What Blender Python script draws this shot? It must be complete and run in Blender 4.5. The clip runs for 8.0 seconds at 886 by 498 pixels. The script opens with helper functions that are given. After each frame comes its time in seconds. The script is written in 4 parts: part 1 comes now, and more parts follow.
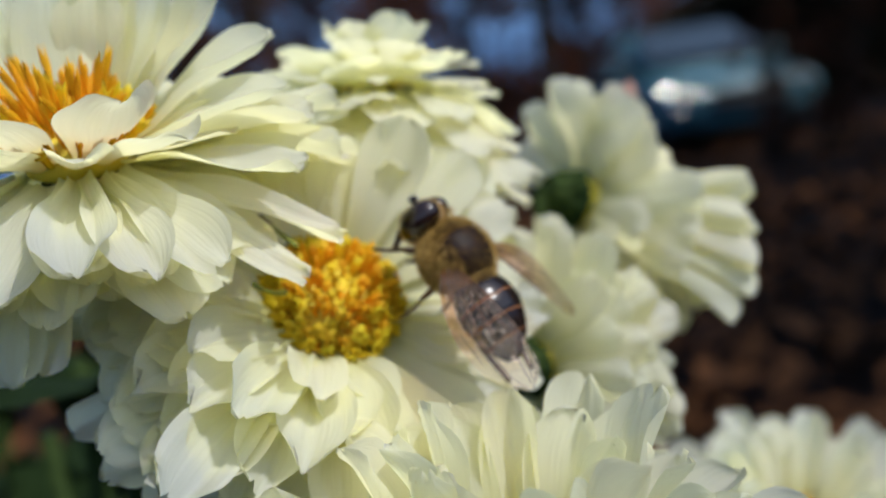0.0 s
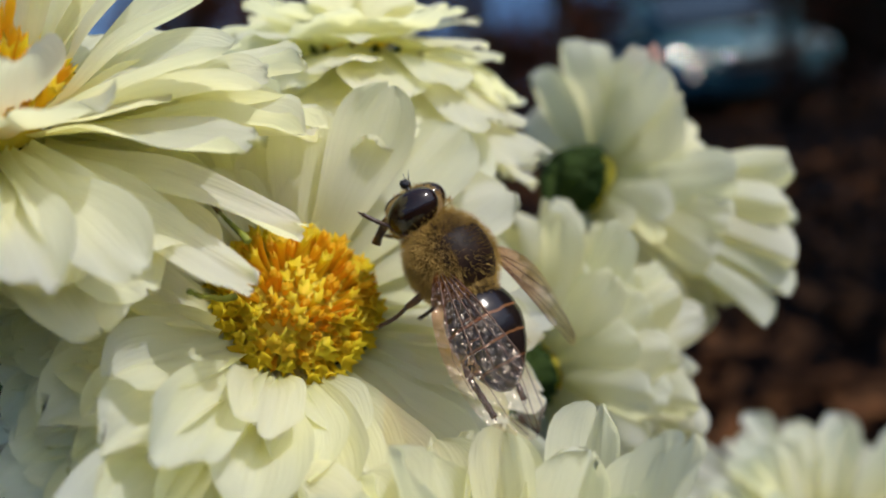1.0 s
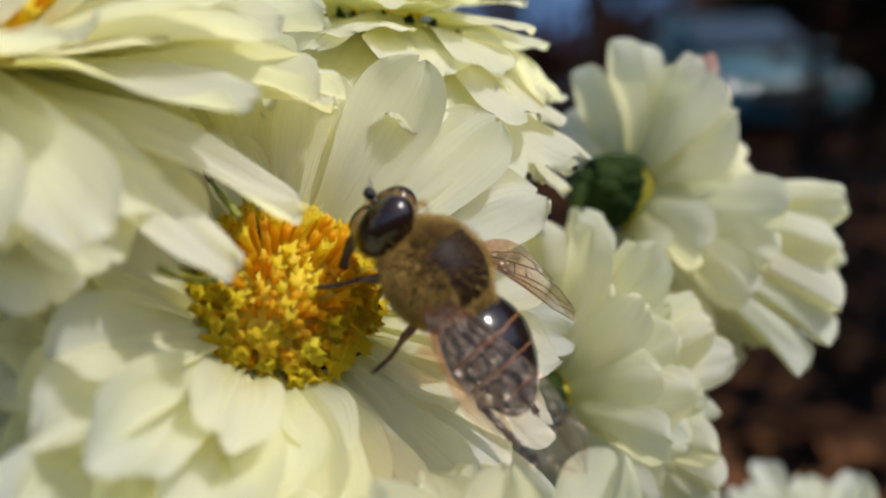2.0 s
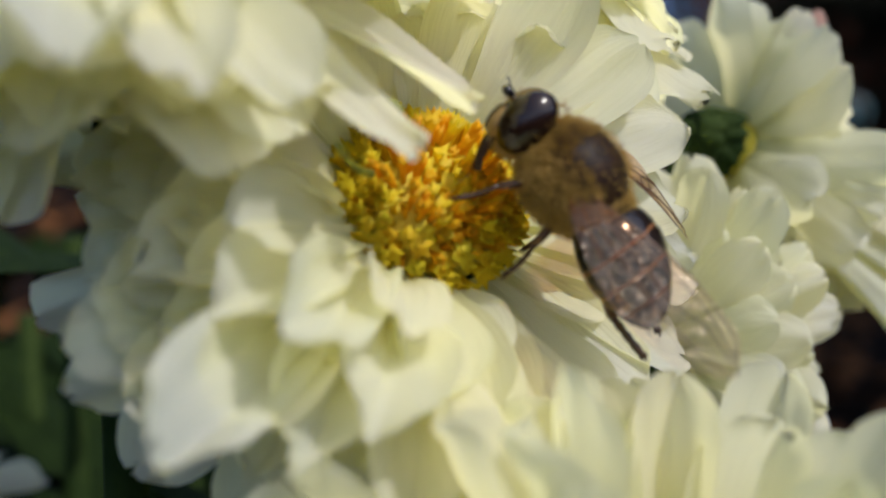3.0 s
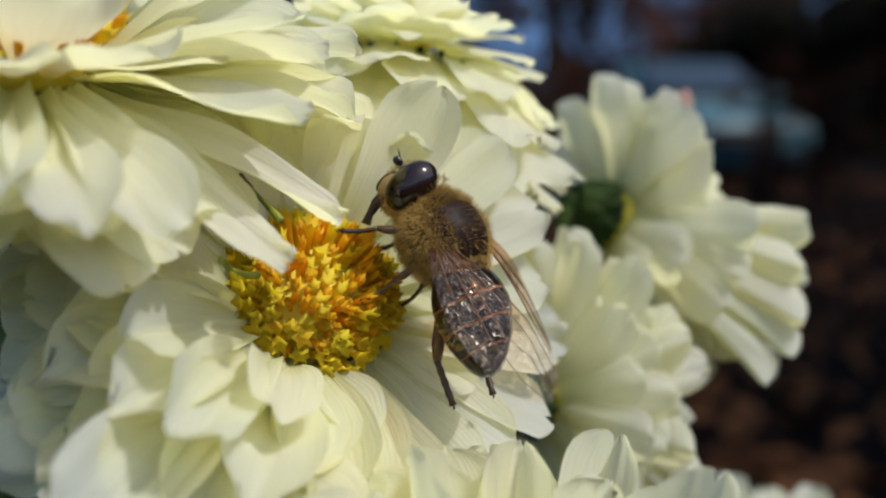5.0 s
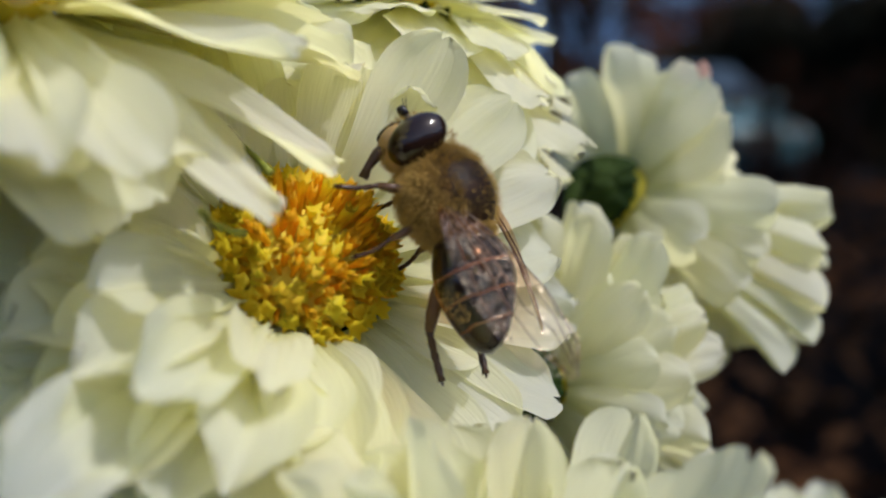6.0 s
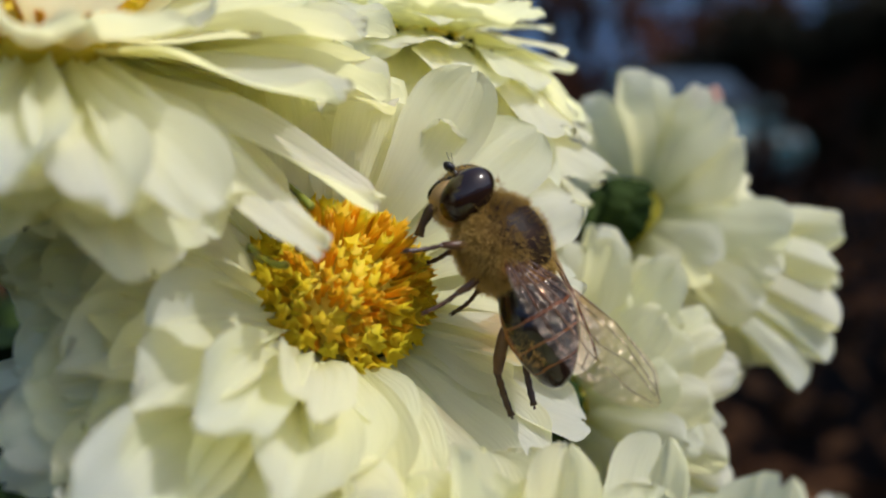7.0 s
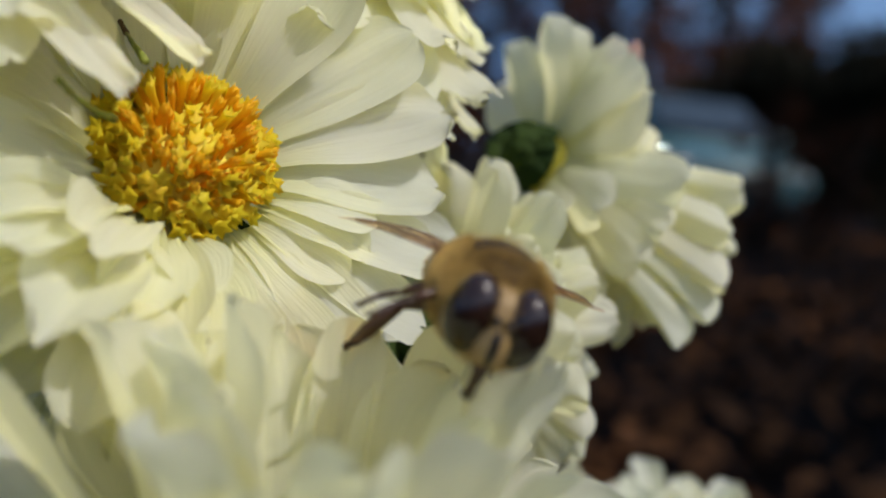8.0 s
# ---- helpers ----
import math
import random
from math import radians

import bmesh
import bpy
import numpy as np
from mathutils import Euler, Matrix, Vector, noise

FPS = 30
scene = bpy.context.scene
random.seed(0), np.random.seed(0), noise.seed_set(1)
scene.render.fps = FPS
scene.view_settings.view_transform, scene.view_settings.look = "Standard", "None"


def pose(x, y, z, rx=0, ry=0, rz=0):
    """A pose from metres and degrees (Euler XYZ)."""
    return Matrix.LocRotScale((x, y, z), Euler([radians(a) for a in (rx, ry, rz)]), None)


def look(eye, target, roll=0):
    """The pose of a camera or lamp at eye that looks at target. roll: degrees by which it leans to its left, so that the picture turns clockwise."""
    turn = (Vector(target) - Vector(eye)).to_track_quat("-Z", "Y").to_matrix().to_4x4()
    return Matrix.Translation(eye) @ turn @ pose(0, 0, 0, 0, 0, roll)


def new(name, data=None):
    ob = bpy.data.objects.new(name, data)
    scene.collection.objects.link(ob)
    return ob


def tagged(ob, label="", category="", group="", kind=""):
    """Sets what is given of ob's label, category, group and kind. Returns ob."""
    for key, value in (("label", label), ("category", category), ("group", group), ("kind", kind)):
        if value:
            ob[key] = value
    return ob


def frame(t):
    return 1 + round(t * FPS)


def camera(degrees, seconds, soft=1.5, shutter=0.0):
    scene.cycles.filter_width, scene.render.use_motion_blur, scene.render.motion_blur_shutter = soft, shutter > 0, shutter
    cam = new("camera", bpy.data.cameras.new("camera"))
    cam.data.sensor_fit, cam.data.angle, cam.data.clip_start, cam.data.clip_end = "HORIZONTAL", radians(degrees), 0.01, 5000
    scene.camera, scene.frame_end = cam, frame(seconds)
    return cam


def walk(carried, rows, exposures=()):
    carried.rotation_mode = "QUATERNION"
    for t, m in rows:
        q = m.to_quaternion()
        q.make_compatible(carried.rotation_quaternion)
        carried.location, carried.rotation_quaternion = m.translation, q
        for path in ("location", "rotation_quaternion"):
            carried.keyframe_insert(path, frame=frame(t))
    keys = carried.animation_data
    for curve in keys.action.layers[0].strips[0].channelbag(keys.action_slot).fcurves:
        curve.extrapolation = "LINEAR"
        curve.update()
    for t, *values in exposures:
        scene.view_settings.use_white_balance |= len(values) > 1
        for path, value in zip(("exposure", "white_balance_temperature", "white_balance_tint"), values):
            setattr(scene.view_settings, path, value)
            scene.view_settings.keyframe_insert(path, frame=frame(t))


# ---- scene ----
# The camera and its path
cam = camera(48.0, 8.0, soft=2.0)
cam.data.dof.use_dof = True
cam.data.dof.focus_distance = 0.066
cam.data.dof.aperture_fstop = 23.0
PATH = [
    (0.0, 0.00326, -0.01651, 0.5913, 83.47, 8.87, 0.4),
    (0.5, 0.00436, -0.00748, 0.59152, 81.99, 8.85, 1.35),
    (1.0, 0.00483, -0.00158, 0.59188, 81.33, 7.89, 1.01),
    (2.5, 0.00115, 0.00903, 0.589, 81.08, -1.1, 2.76),
    (3.0, -0.00549, 0.00779, 0.5852, 81.22, -1.57, 2.63),
    (3.5, -0.00509, 0.00665, 0.58543, 82.13, -1.01, 1.31),
    (4.0, -0.00161, 0.00466, 0.5886, 82.31, -1.35, 0.85),
    (4.5, 0.00126, 0.00062, 0.5906, 82.97, -0.56, 0.31),
    (5.0, 0.0, 0.0, 0.59, 83.2, 0.0, -0.0),
    (6.5, -0.00073, 0.00696, 0.58618, 83.26, -1.25, -0.07),
    (7.0, -0.00274, 0.00326, 0.58849, 83.69, -0.69, -0.26),
    (7.3, -0.00303, -0.00281, 0.58796, 83.75, -1.37, -0.12),
    (7.5, 0.00077, -0.00336, 0.58711, 83.73, -3.24, 0.02),
    (7.7, 0.00494, 0.00056, 0.58607, 83.88, -4.62, 0.3),
    (7.9, 0.00778, 0.00338, 0.58317, 83.87, -6.14, 0.19),
    (8.0, 0.008, 0.0034, 0.58201, 83.62, -6.95, 0.27),
]
walk(cam, [(t, pose(x, y, z, rx, ry, rz)) for t, x, y, z, rx, ry, rz in PATH], exposures=[(0.0, 0.36, 5950, 11), (1.0, 0.22, 6120, 11), (2.5, 0.28, 6300, 12), (4.0, 0.22, 6210, 12), (5.0, 0.24, 6110, 11), (6.5, 0.26, 6170, 11), (7.5, 0.30, 6180, 11), (8.0, 0.18, 6270, 11)])

# Sun and sky
TO_SUN = Vector((0.50, -0.26, 0.83)).normalized()
SUN_EL = math.asin(TO_SUN.z)
SUN_ROT = math.atan2(TO_SUN.x, TO_SUN.y)
world = bpy.data.worlds.new("sky")
scene.world = world
world.use_nodes = True
wn = world.node_tree
for n in list(wn.nodes):
    wn.nodes.remove(n)
sky = wn.nodes.new("ShaderNodeTexSky")
sky.sky_type, sky.sun_disc, sky.sun_elevation, sky.sun_rotation = "NISHITA", False, SUN_EL, SUN_ROT
sky.air_density, sky.dust_density, sky.ozone_density = 1.0, 2.0, 1.0
bg = wn.nodes.new("ShaderNodeBackground")
bg.inputs["Strength"].default_value = 0.15
wout = wn.nodes.new("ShaderNodeOutputWorld")
wn.links.new(sky.outputs[0], bg.inputs["Color"])
wn.links.new(bg.outputs[0], wout.inputs["Surface"])
sun_data = bpy.data.lights.new("sun", "SUN")
sun_data.energy, sun_data.angle, sun_data.color = 2.35, radians(0.53), (1.0, 0.95, 0.85)
sun = new("sun", sun_data)
sun.matrix_world = look(TO_SUN * 20, (0, 0, 0))


# ---- materials ----
class Mat:
    """A small builder for node materials."""

    def __init__(self, name):
        self.mat = bpy.data.materials.new(name)
        self.mat.use_nodes = True
        self.tree = self.mat.node_tree
        for n in list(self.tree.nodes):
            self.tree.nodes.remove(n)
        self.out = self.node("ShaderNodeOutputMaterial")

    def node(self, kind, **inputs):
        n = self.tree.nodes.new(kind)
        for key, value in inputs.items():
            self.set(n, key, value)
        return n

    def set(self, n, key, value):
        sock = n.inputs[int(key[1:])] if key[0] == "i" and key[1:].isdigit() else n.inputs[key.replace("_", " ")]
        if isinstance(value, bpy.types.NodeSocket):
            self.tree.links.new(value, sock)
        else:
            sock.default_value = value

    def coords(self, kind="Object", scale=(1, 1, 1)):
        c = self.node("ShaderNodeTexCoord")
        m = self.node("ShaderNodeMapping", Vector=c.outputs[kind])
        m.inputs["Scale"].default_value = scale
        return m.outputs[0]

    def noise(self, vec, scale, detail=4.0, rough=0.55):
        n = self.node("ShaderNodeTexNoise", Vector=vec, Scale=scale, Detail=detail, Roughness=rough)
        return n.outputs["Fac"]

    def ramp(self, fac, stops):
        r = self.node("ShaderNodeValToRGB", Fac=fac)
        el = r.color_ramp.elements
        while len(el) < len(stops):
            el.new(0.5)
        for e, (pos, col) in zip(el, stops):
            e.position = pos
            e.color = (*col, 1) if len(col) == 3 else col
        return r.outputs[0]

    def mix(self, fac, a, b, blend="MIX"):
        n = self.tree.nodes.new("ShaderNodeMix")
        n.data_type, n.blend_type = "RGBA", blend
        for sock, v in ((n.inputs[0], fac), (n.inputs[6], a), (n.inputs[7], b)):
            if isinstance(v, bpy.types.NodeSocket):
                self.tree.links.new(v, sock)
            elif isinstance(v, tuple):
                sock.default_value = (*v, 1) if len(v) == 3 else v
            else:
                sock.default_value = v
        return n.outputs[2]

    def math(self, op, a, b=0.0):
        n = self.tree.nodes.new("ShaderNodeMath")
        n.operation = op
        for sock, v in ((n.inputs[0], a), (n.inputs[1], b)):
            if isinstance(v, bpy.types.NodeSocket):
                self.tree.links.new(v, sock)
            else:
                sock.default_value = v
        return n.outputs[0]

    def bump(self, height, strength, distance):
        n = self.node("ShaderNodeBump", Height=height, Strength=strength, Distance=distance)
        return n.outputs[0]

    def principled(self, color, rough, normal=None, **more):
        n = self.node("ShaderNodeBsdfPrincipled", Base_Color=(*color, 1) if isinstance(color, tuple) else color, Roughness=rough, **more)
        if normal is not None:
            self.set(n, "Normal", normal)
        return n.outputs[0]

    def finish(self, shader):
        self.tree.links.new(shader, self.out.inputs["Surface"])
        return self.mat


def petal_material(name, tint=(0.952, 0.947, 0.89), base=(0.855, 0.857, 0.51), through_col=(0.985, 0.952, 0.57), blush=0.0):
    m = Mat(name)
    uv = m.node("ShaderNodeUVMap").outputs[0]
    sep = m.node("ShaderNodeSeparateXYZ", Vector=uv)
    along = sep.outputs[0]
    stretch = m.node("ShaderNodeMapping", Vector=uv)
    stretch.inputs["Scale"].default_value = (1.2, 9.0, 1.0)
    info = m.node("ShaderNodeObjectInfo")
    shift = m.node("ShaderNodeVectorMath", i0=stretch.outputs[0])
    shift.operation = "ADD"
    m.tree.links.new(info.outputs["Random"], shift.inputs[1])
    veins = m.noise(shift.outputs[0], 2.4, 3.0, 0.5)
    blot = m.noise(m.coords("Object", (1, 1, 1)), 5.0, 3.0, 0.6)
    body = m.ramp(along, [(0.0, base), (0.16, tuple(0.5 * (a + b) for a, b in zip(base, tint))), (0.42, tint)])
    streak = m.ramp(veins, [(0.3, (0.86, 0.86, 0.76)), (0.62, (1.0, 1.0, 1.0))])
    col = m.mix(0.22, body, streak, "MULTIPLY")
    stain = m.ramp(blot, [(0.68, (1, 1, 1)), (0.78, (0.86, 0.78, 0.60))])
    col = m.mix(0.4, col, stain, "MULTIPLY")
    fleck = m.ramp(m.noise(m.coords("Object", (1, 1, 1)), 26.0, 2.0, 0.5), [(0.75, (1, 1, 1)), (0.80, (0.88, 0.80, 0.66))])
    col = m.mix(m.ramp(along, [(0.86, (0, 0, 0)), (0.97, (0.8, 0.8, 0.8))]), col, m.mix(1.0, col, fleck, "MULTIPLY"))
    shade = m.ramp(info.outputs["Random"], [(0.0, (0.96, 0.98, 0.93)), (1.0, (1.0, 0.99, 0.95))])
    col = m.mix(1.0, col, shade, "MULTIPLY")
    if blush:
        pink = m.ramp(along, [(0.55, (1, 1, 1)), (0.95, (0.92, 0.50, 0.50))])
        col = m.mix(blush, col, pink, "MULTIPLY")
    nrm = m.bump(veins, 0.3, 0.0004)
    front = m.principled(col, 0.48, nrm, Specular_IOR_Level=0.35, Sheen_Weight=0.08)
    inner = m.mix(0.8, col, (*through_col, 1), "MULTIPLY")
    trans = m.node("ShaderNodeBsdfTranslucent", Color=inner, Normal=nrm).outputs[0]
    both = m.node("ShaderNodeMixShader", Fac=0.66, i1=front, i2=trans).outputs[0]
    return m.finish(both)


def plain_noise(name, dark, light, scale, rough=0.6, bump=0.3, dist=0.0005, kind="Object", **more):
    m = Mat(name)
    c = m.coords(kind)
    n1 = m.noise(c, scale, 5.0)
    n2 = m.noise(c, scale * 0.17, 3.0)
    f = m.math("MULTIPLY", m.math("ADD", n1, n2), 0.5)
    col = m.ramp(f, [(0.34, dark), (0.66, light)])
    return m.finish(m.principled(col, rough, m.bump(n1, bump, dist), **more))


PETAL = petal_material("ivory_petal")
PETAL_PINK = petal_material("blushed_petal", blush=0.85)


def floret_material(name, foot, waist, lip):
    m = Mat(name)
    uv = m.node("ShaderNodeUVMap").outputs[0]
    along = m.node("ShaderNodeSeparateXYZ", Vector=uv).outputs[0]
    info = m.node("ShaderNodeObjectInfo")
    low = m.ramp(along, [(0.0, foot), (0.40, waist), (0.85, lip)])
    tone = m.ramp(info.outputs["Random"], [(0.0, (1.0, 0.88, 0.7)), (0.3, (1.0, 0.97, 0.9)), (1.0, (0.98, 1.03, 1.0))])
    col = m.mix(1.0, low, tone, "MULTIPLY")
    skin = m.principled(col, 0.5, None, Specular_IOR_Level=0.3)
    trans = m.node("ShaderNodeBsdfTranslucent", Color=col).outputs[0]
    return m.finish(m.node("ShaderNodeMixShader", Fac=0.5, i1=skin, i2=trans).outputs[0])


FLORET = floret_material("yellow_floret", (0.78, 0.62, 0.02), (0.95, 0.72, 0.015), (0.98, 0.80, 0.035))
FLORET_BUD = floret_material("orange_floret", (0.70, 0.52, 0.02), (0.94, 0.62, 0.012), (0.98, 0.60, 0.012))
DISC_BED = plain_noise("disc_bed", (0.62, 0.50, 0.03), (0.85, 0.68, 0.05), 900.0, 0.7)
# near-black greens: the shade among the foliage is put into the colour
GREEN = plain_noise("shaded_stem_green", (0.011, 0.024, 0.005), (0.034, 0.054, 0.012), 260.0, 0.7, Specular_IOR_Level=0.06)
LEAF = plain_noise("shaded_leaf_green", (0.004, 0.009, 0.002), (0.016, 0.030, 0.007), 120.0, 0.75, Specular_IOR_Level=0.04)


# ---- builders ----
def link_mesh(name, bm, material, smooth=True):
    me = bpy.data.meshes.new(name)
    bm.to_mesh(me)
    bm.free()
    me.materials.append(material)
    if smooth:
        for p in me.polygons:
            p.use_smooth = True
    return me


def part(name, bm, material, parent, label="", m=None, smooth=True):
    """Links a bmesh, or a ready mesh, as one object under a thing or a part."""
    me = bm if isinstance(bm, bpy.types.Mesh) else link_mesh(name, bm, material, smooth)
    ob = new(name, me)
    ob.parent = parent
    if m is not None:
        ob.matrix_local = m
    return tagged(ob, label)


def tube(bm, points, radii, sides=8, uv=None):
    """A tapered tube along points, closed at both ends."""
    pts = [Vector(p) for p in points]
    rings = []
    side = None
    for i, p in enumerate(pts):
        way = (pts[min(i + 1, len(pts) - 1)] - pts[max(i - 1, 0)]).normalized()
        if side is None:
            side = way.orthogonal().normalized()
        side = (side - way * side.dot(way)).normalized()
        other = way.cross(side)
        rings.append([bm.verts.new(p + (side * math.cos(a) + other * math.sin(a)) * radii[i]) for a in (2 * math.pi * k / sides for k in range(sides))])
    for a, b in zip(rings, rings[1:]):
        for k in range(sides):
            bm.faces.new((a[k], a[(k + 1) % sides], b[(k + 1) % sides], b[k]))
    bm.faces.new(rings[0][::-1])
    bm.faces.new(rings[-1])
    return rings


def ball(bm, centre, size, u=20, v=14):
    """An ellipsoid with the given half sizes."""
    m = Matrix.Translation(centre) @ Matrix.Diagonal((*size, 1))
    return bmesh.ops.create_uvsphere(bm, u_segments=u, v_segments=v, radius=1.0, matrix=m)["verts"]


def petal_mesh(bend, cup, seed, frill=0.025, aspect=0.35, hook=0.0, nu=16, nv=10):
    """A petal of length 1 and width 1 along +x: it bends down by bend degrees on its way, is cupped across, and ends in a blunt round tip with shallow notches."""
    rng = random.Random(seed)
    bm = bmesh.new()
    layer = bm.loops.layers.uv.new("UVMap")
    ph = [rng.uniform(0, 6.28) for _ in range(5)]
    notch = [rng.uniform(-0.6, 0.6), rng.uniform(0.6, 1.3)]
    teeth = [rng.uniform(-1, 1) for _ in range(nv + 1)]
    grid = []
    x = z = last = 0.0
    skew = rng.uniform(-0.06, 0.06)
    cap = min(0.43, 0.66 * aspect)
    slim = 0.42
    for i in range(nu + 1):
        u = 1 - (1 - i / nu) ** 1.6
        ang = -radians(bend) * u ** 1.3 - radians(hook) * max(0.0, (u - 0.75) / 0.25) ** 2
        x += math.cos(ang) * (u - last)
        z += math.sin(ang) * (u - last)
        last = u
        if u < 1 - cap:
            s = u / (1 - cap)
            half = slim + (1 - slim) * (s * s * (3 - 2 * s)) ** 0.85
        else:
            half = max(0.0, 1 - min(1.0, (u - 1 + cap) / (cap * 1.01)) ** 2.3) ** 0.47
        half *= 0.5
        row = []
        for j in range(nv + 1):
            v = 2 * j / nv - 1
            edge = max(0.0, (u - 0.78) / 0.22)
            dip = 0.035 * notch[1] * math.exp(-((v - notch[0]) / 0.22) ** 2)
            dx = (teeth[j] * frill * min(1.0, 3.6 * half) - dip) * edge
            w = v * 2 * half
            y = v * half + skew * math.sin(u * 3.0) + 0.02 * math.sin(u * 9 + ph[3]) * w
            up = cup * (v * v) * half * 0.55 + 0.012 * math.sin(w * 9.0 + ph[0]) * u + 0.03 * math.sin(u * 6 + ph[1]) * w + 0.03 * math.sin(w * 5 + u * 5 + ph[2]) * edge + 0.014 * math.sin(u * 8 + ph[4])
            row.append(bm.verts.new((x + dx * math.cos(ang) - up * math.sin(ang), y, z + dx * math.sin(ang) + up * math.cos(ang))))
        grid.append(row)
    for i in range(nu):
        for j in range(nv):
            f = bm.faces.new((grid[i][j], grid[i + 1][j], grid[i + 1][j + 1], grid[i][j + 1]))
            for loop, (a, b) in zip(f.loops, ((i, j), (i + 1, j), (i + 1, j + 1), (i, j + 1))):
                loop[layer].uv = (1 - (1 - a / nu) ** 1.6, b / nv)
    return bm


PETALS = {}


def petal_data(bend, cup, variant, material, frill, aspect):
    key = (round(bend / 6), round(cup * 5), variant, material.name, frill, round(aspect * 8))
    if key not in PETALS:
        seed = 1000 + len(PETALS)
        PETALS[key] = link_mesh("petal", petal_mesh(key[0] * 6, key[1] / 5, seed, frill, key[5] / 8), material)
    return PETALS[key]


def floret_mesh(seed, lobes=5, open_by=1.0):
    """A tube flower of height 1: a stalk that flares into five lobes."""
    rng = random.Random(seed)
    bm = bmesh.new()
    layer = bm.loops.layers.uv.new("UVMap")
    sides = lobes * 2
    lean = rng.uniform(-0.10, 0.10), rng.uniform(-0.10, 0.10)
    prof = [(0.0, 0.15), (0.35, 0.15), (0.62, 0.19), (0.82, 0.27)]
    rings = []
    for h, r in prof:
        rings.append([bm.verts.new((r * math.cos(a) + lean[0] * h, r * math.sin(a) + lean[1] * h, h)) for a in (2 * math.pi * k / sides for k in range(sides))])
    tip = []
    for k in range(sides):
        a = 2 * math.pi * k / sides
        r, h = (0.27 + 0.17 * open_by, 1.0 + rng.uniform(-0.06, 0.06)) if k % 2 == 0 else (0.26, 0.86)
        tip.append(bm.verts.new((r * math.cos(a) + lean[0], r * math.sin(a) + lean[1], h)))
    rings.append(tip)
    core = bm.verts.new((lean[0] * 0.6, lean[1] * 0.6, 0.66))
    hs = [p[0] for p in prof] + [1.0]
    for i, (a, b) in enumerate(zip(rings, rings[1:])):
        for k in range(sides):
            f = bm.faces.new((a[k], a[(k + 1) % sides], b[(k + 1) % sides], b[k]))
            for loop, h in zip(f.loops, (hs[i], hs[i], hs[i + 1], hs[i + 1])):
                loop[layer].uv = (h, 0.5)
    for k in range(sides):
        f = bm.faces.new((tip[k], tip[(k + 1) % sides], core))
        for loop, h in zip(f.loops, (0.9, 0.9, 0.4)):
            loop[layer].uv = (h, 0.5)
    return bm


FLORETS = [link_mesh("floret", floret_mesh(50 + i, open_by=0.5 + 0.25 * (i % 4)), FLORET) for i in range(8)]
FLORET_BUDS = [link_mesh("floret", floret_mesh(70 + i, open_by=-0.5 + 0.2 * (i % 4)), FLORET_BUD) for i in range(6)]


def axis_frame(centre, axis, ref=(1, 0, 0)):
    z = Vector(axis).normalized()
    x = Vector(ref)
    x = (x - z * x.dot(z)).normalized()
    y = z.cross(x)
    m = Matrix((x, y, z)).transposed().to_4x4()
    m.translation = Vector(centre)
    return m


def place(angle, r0, h, elev, length, width, twist=0.0):
    return pose(0, 0, 0, 0, 0, angle) @ Matrix.Translation((r0, 0, h)) @ pose(0, 0, 0, 0, -elev, 0) @ pose(0, 0, 0, twist, 0, 0) @ Matrix.Diagonal((length, width, length, 1))


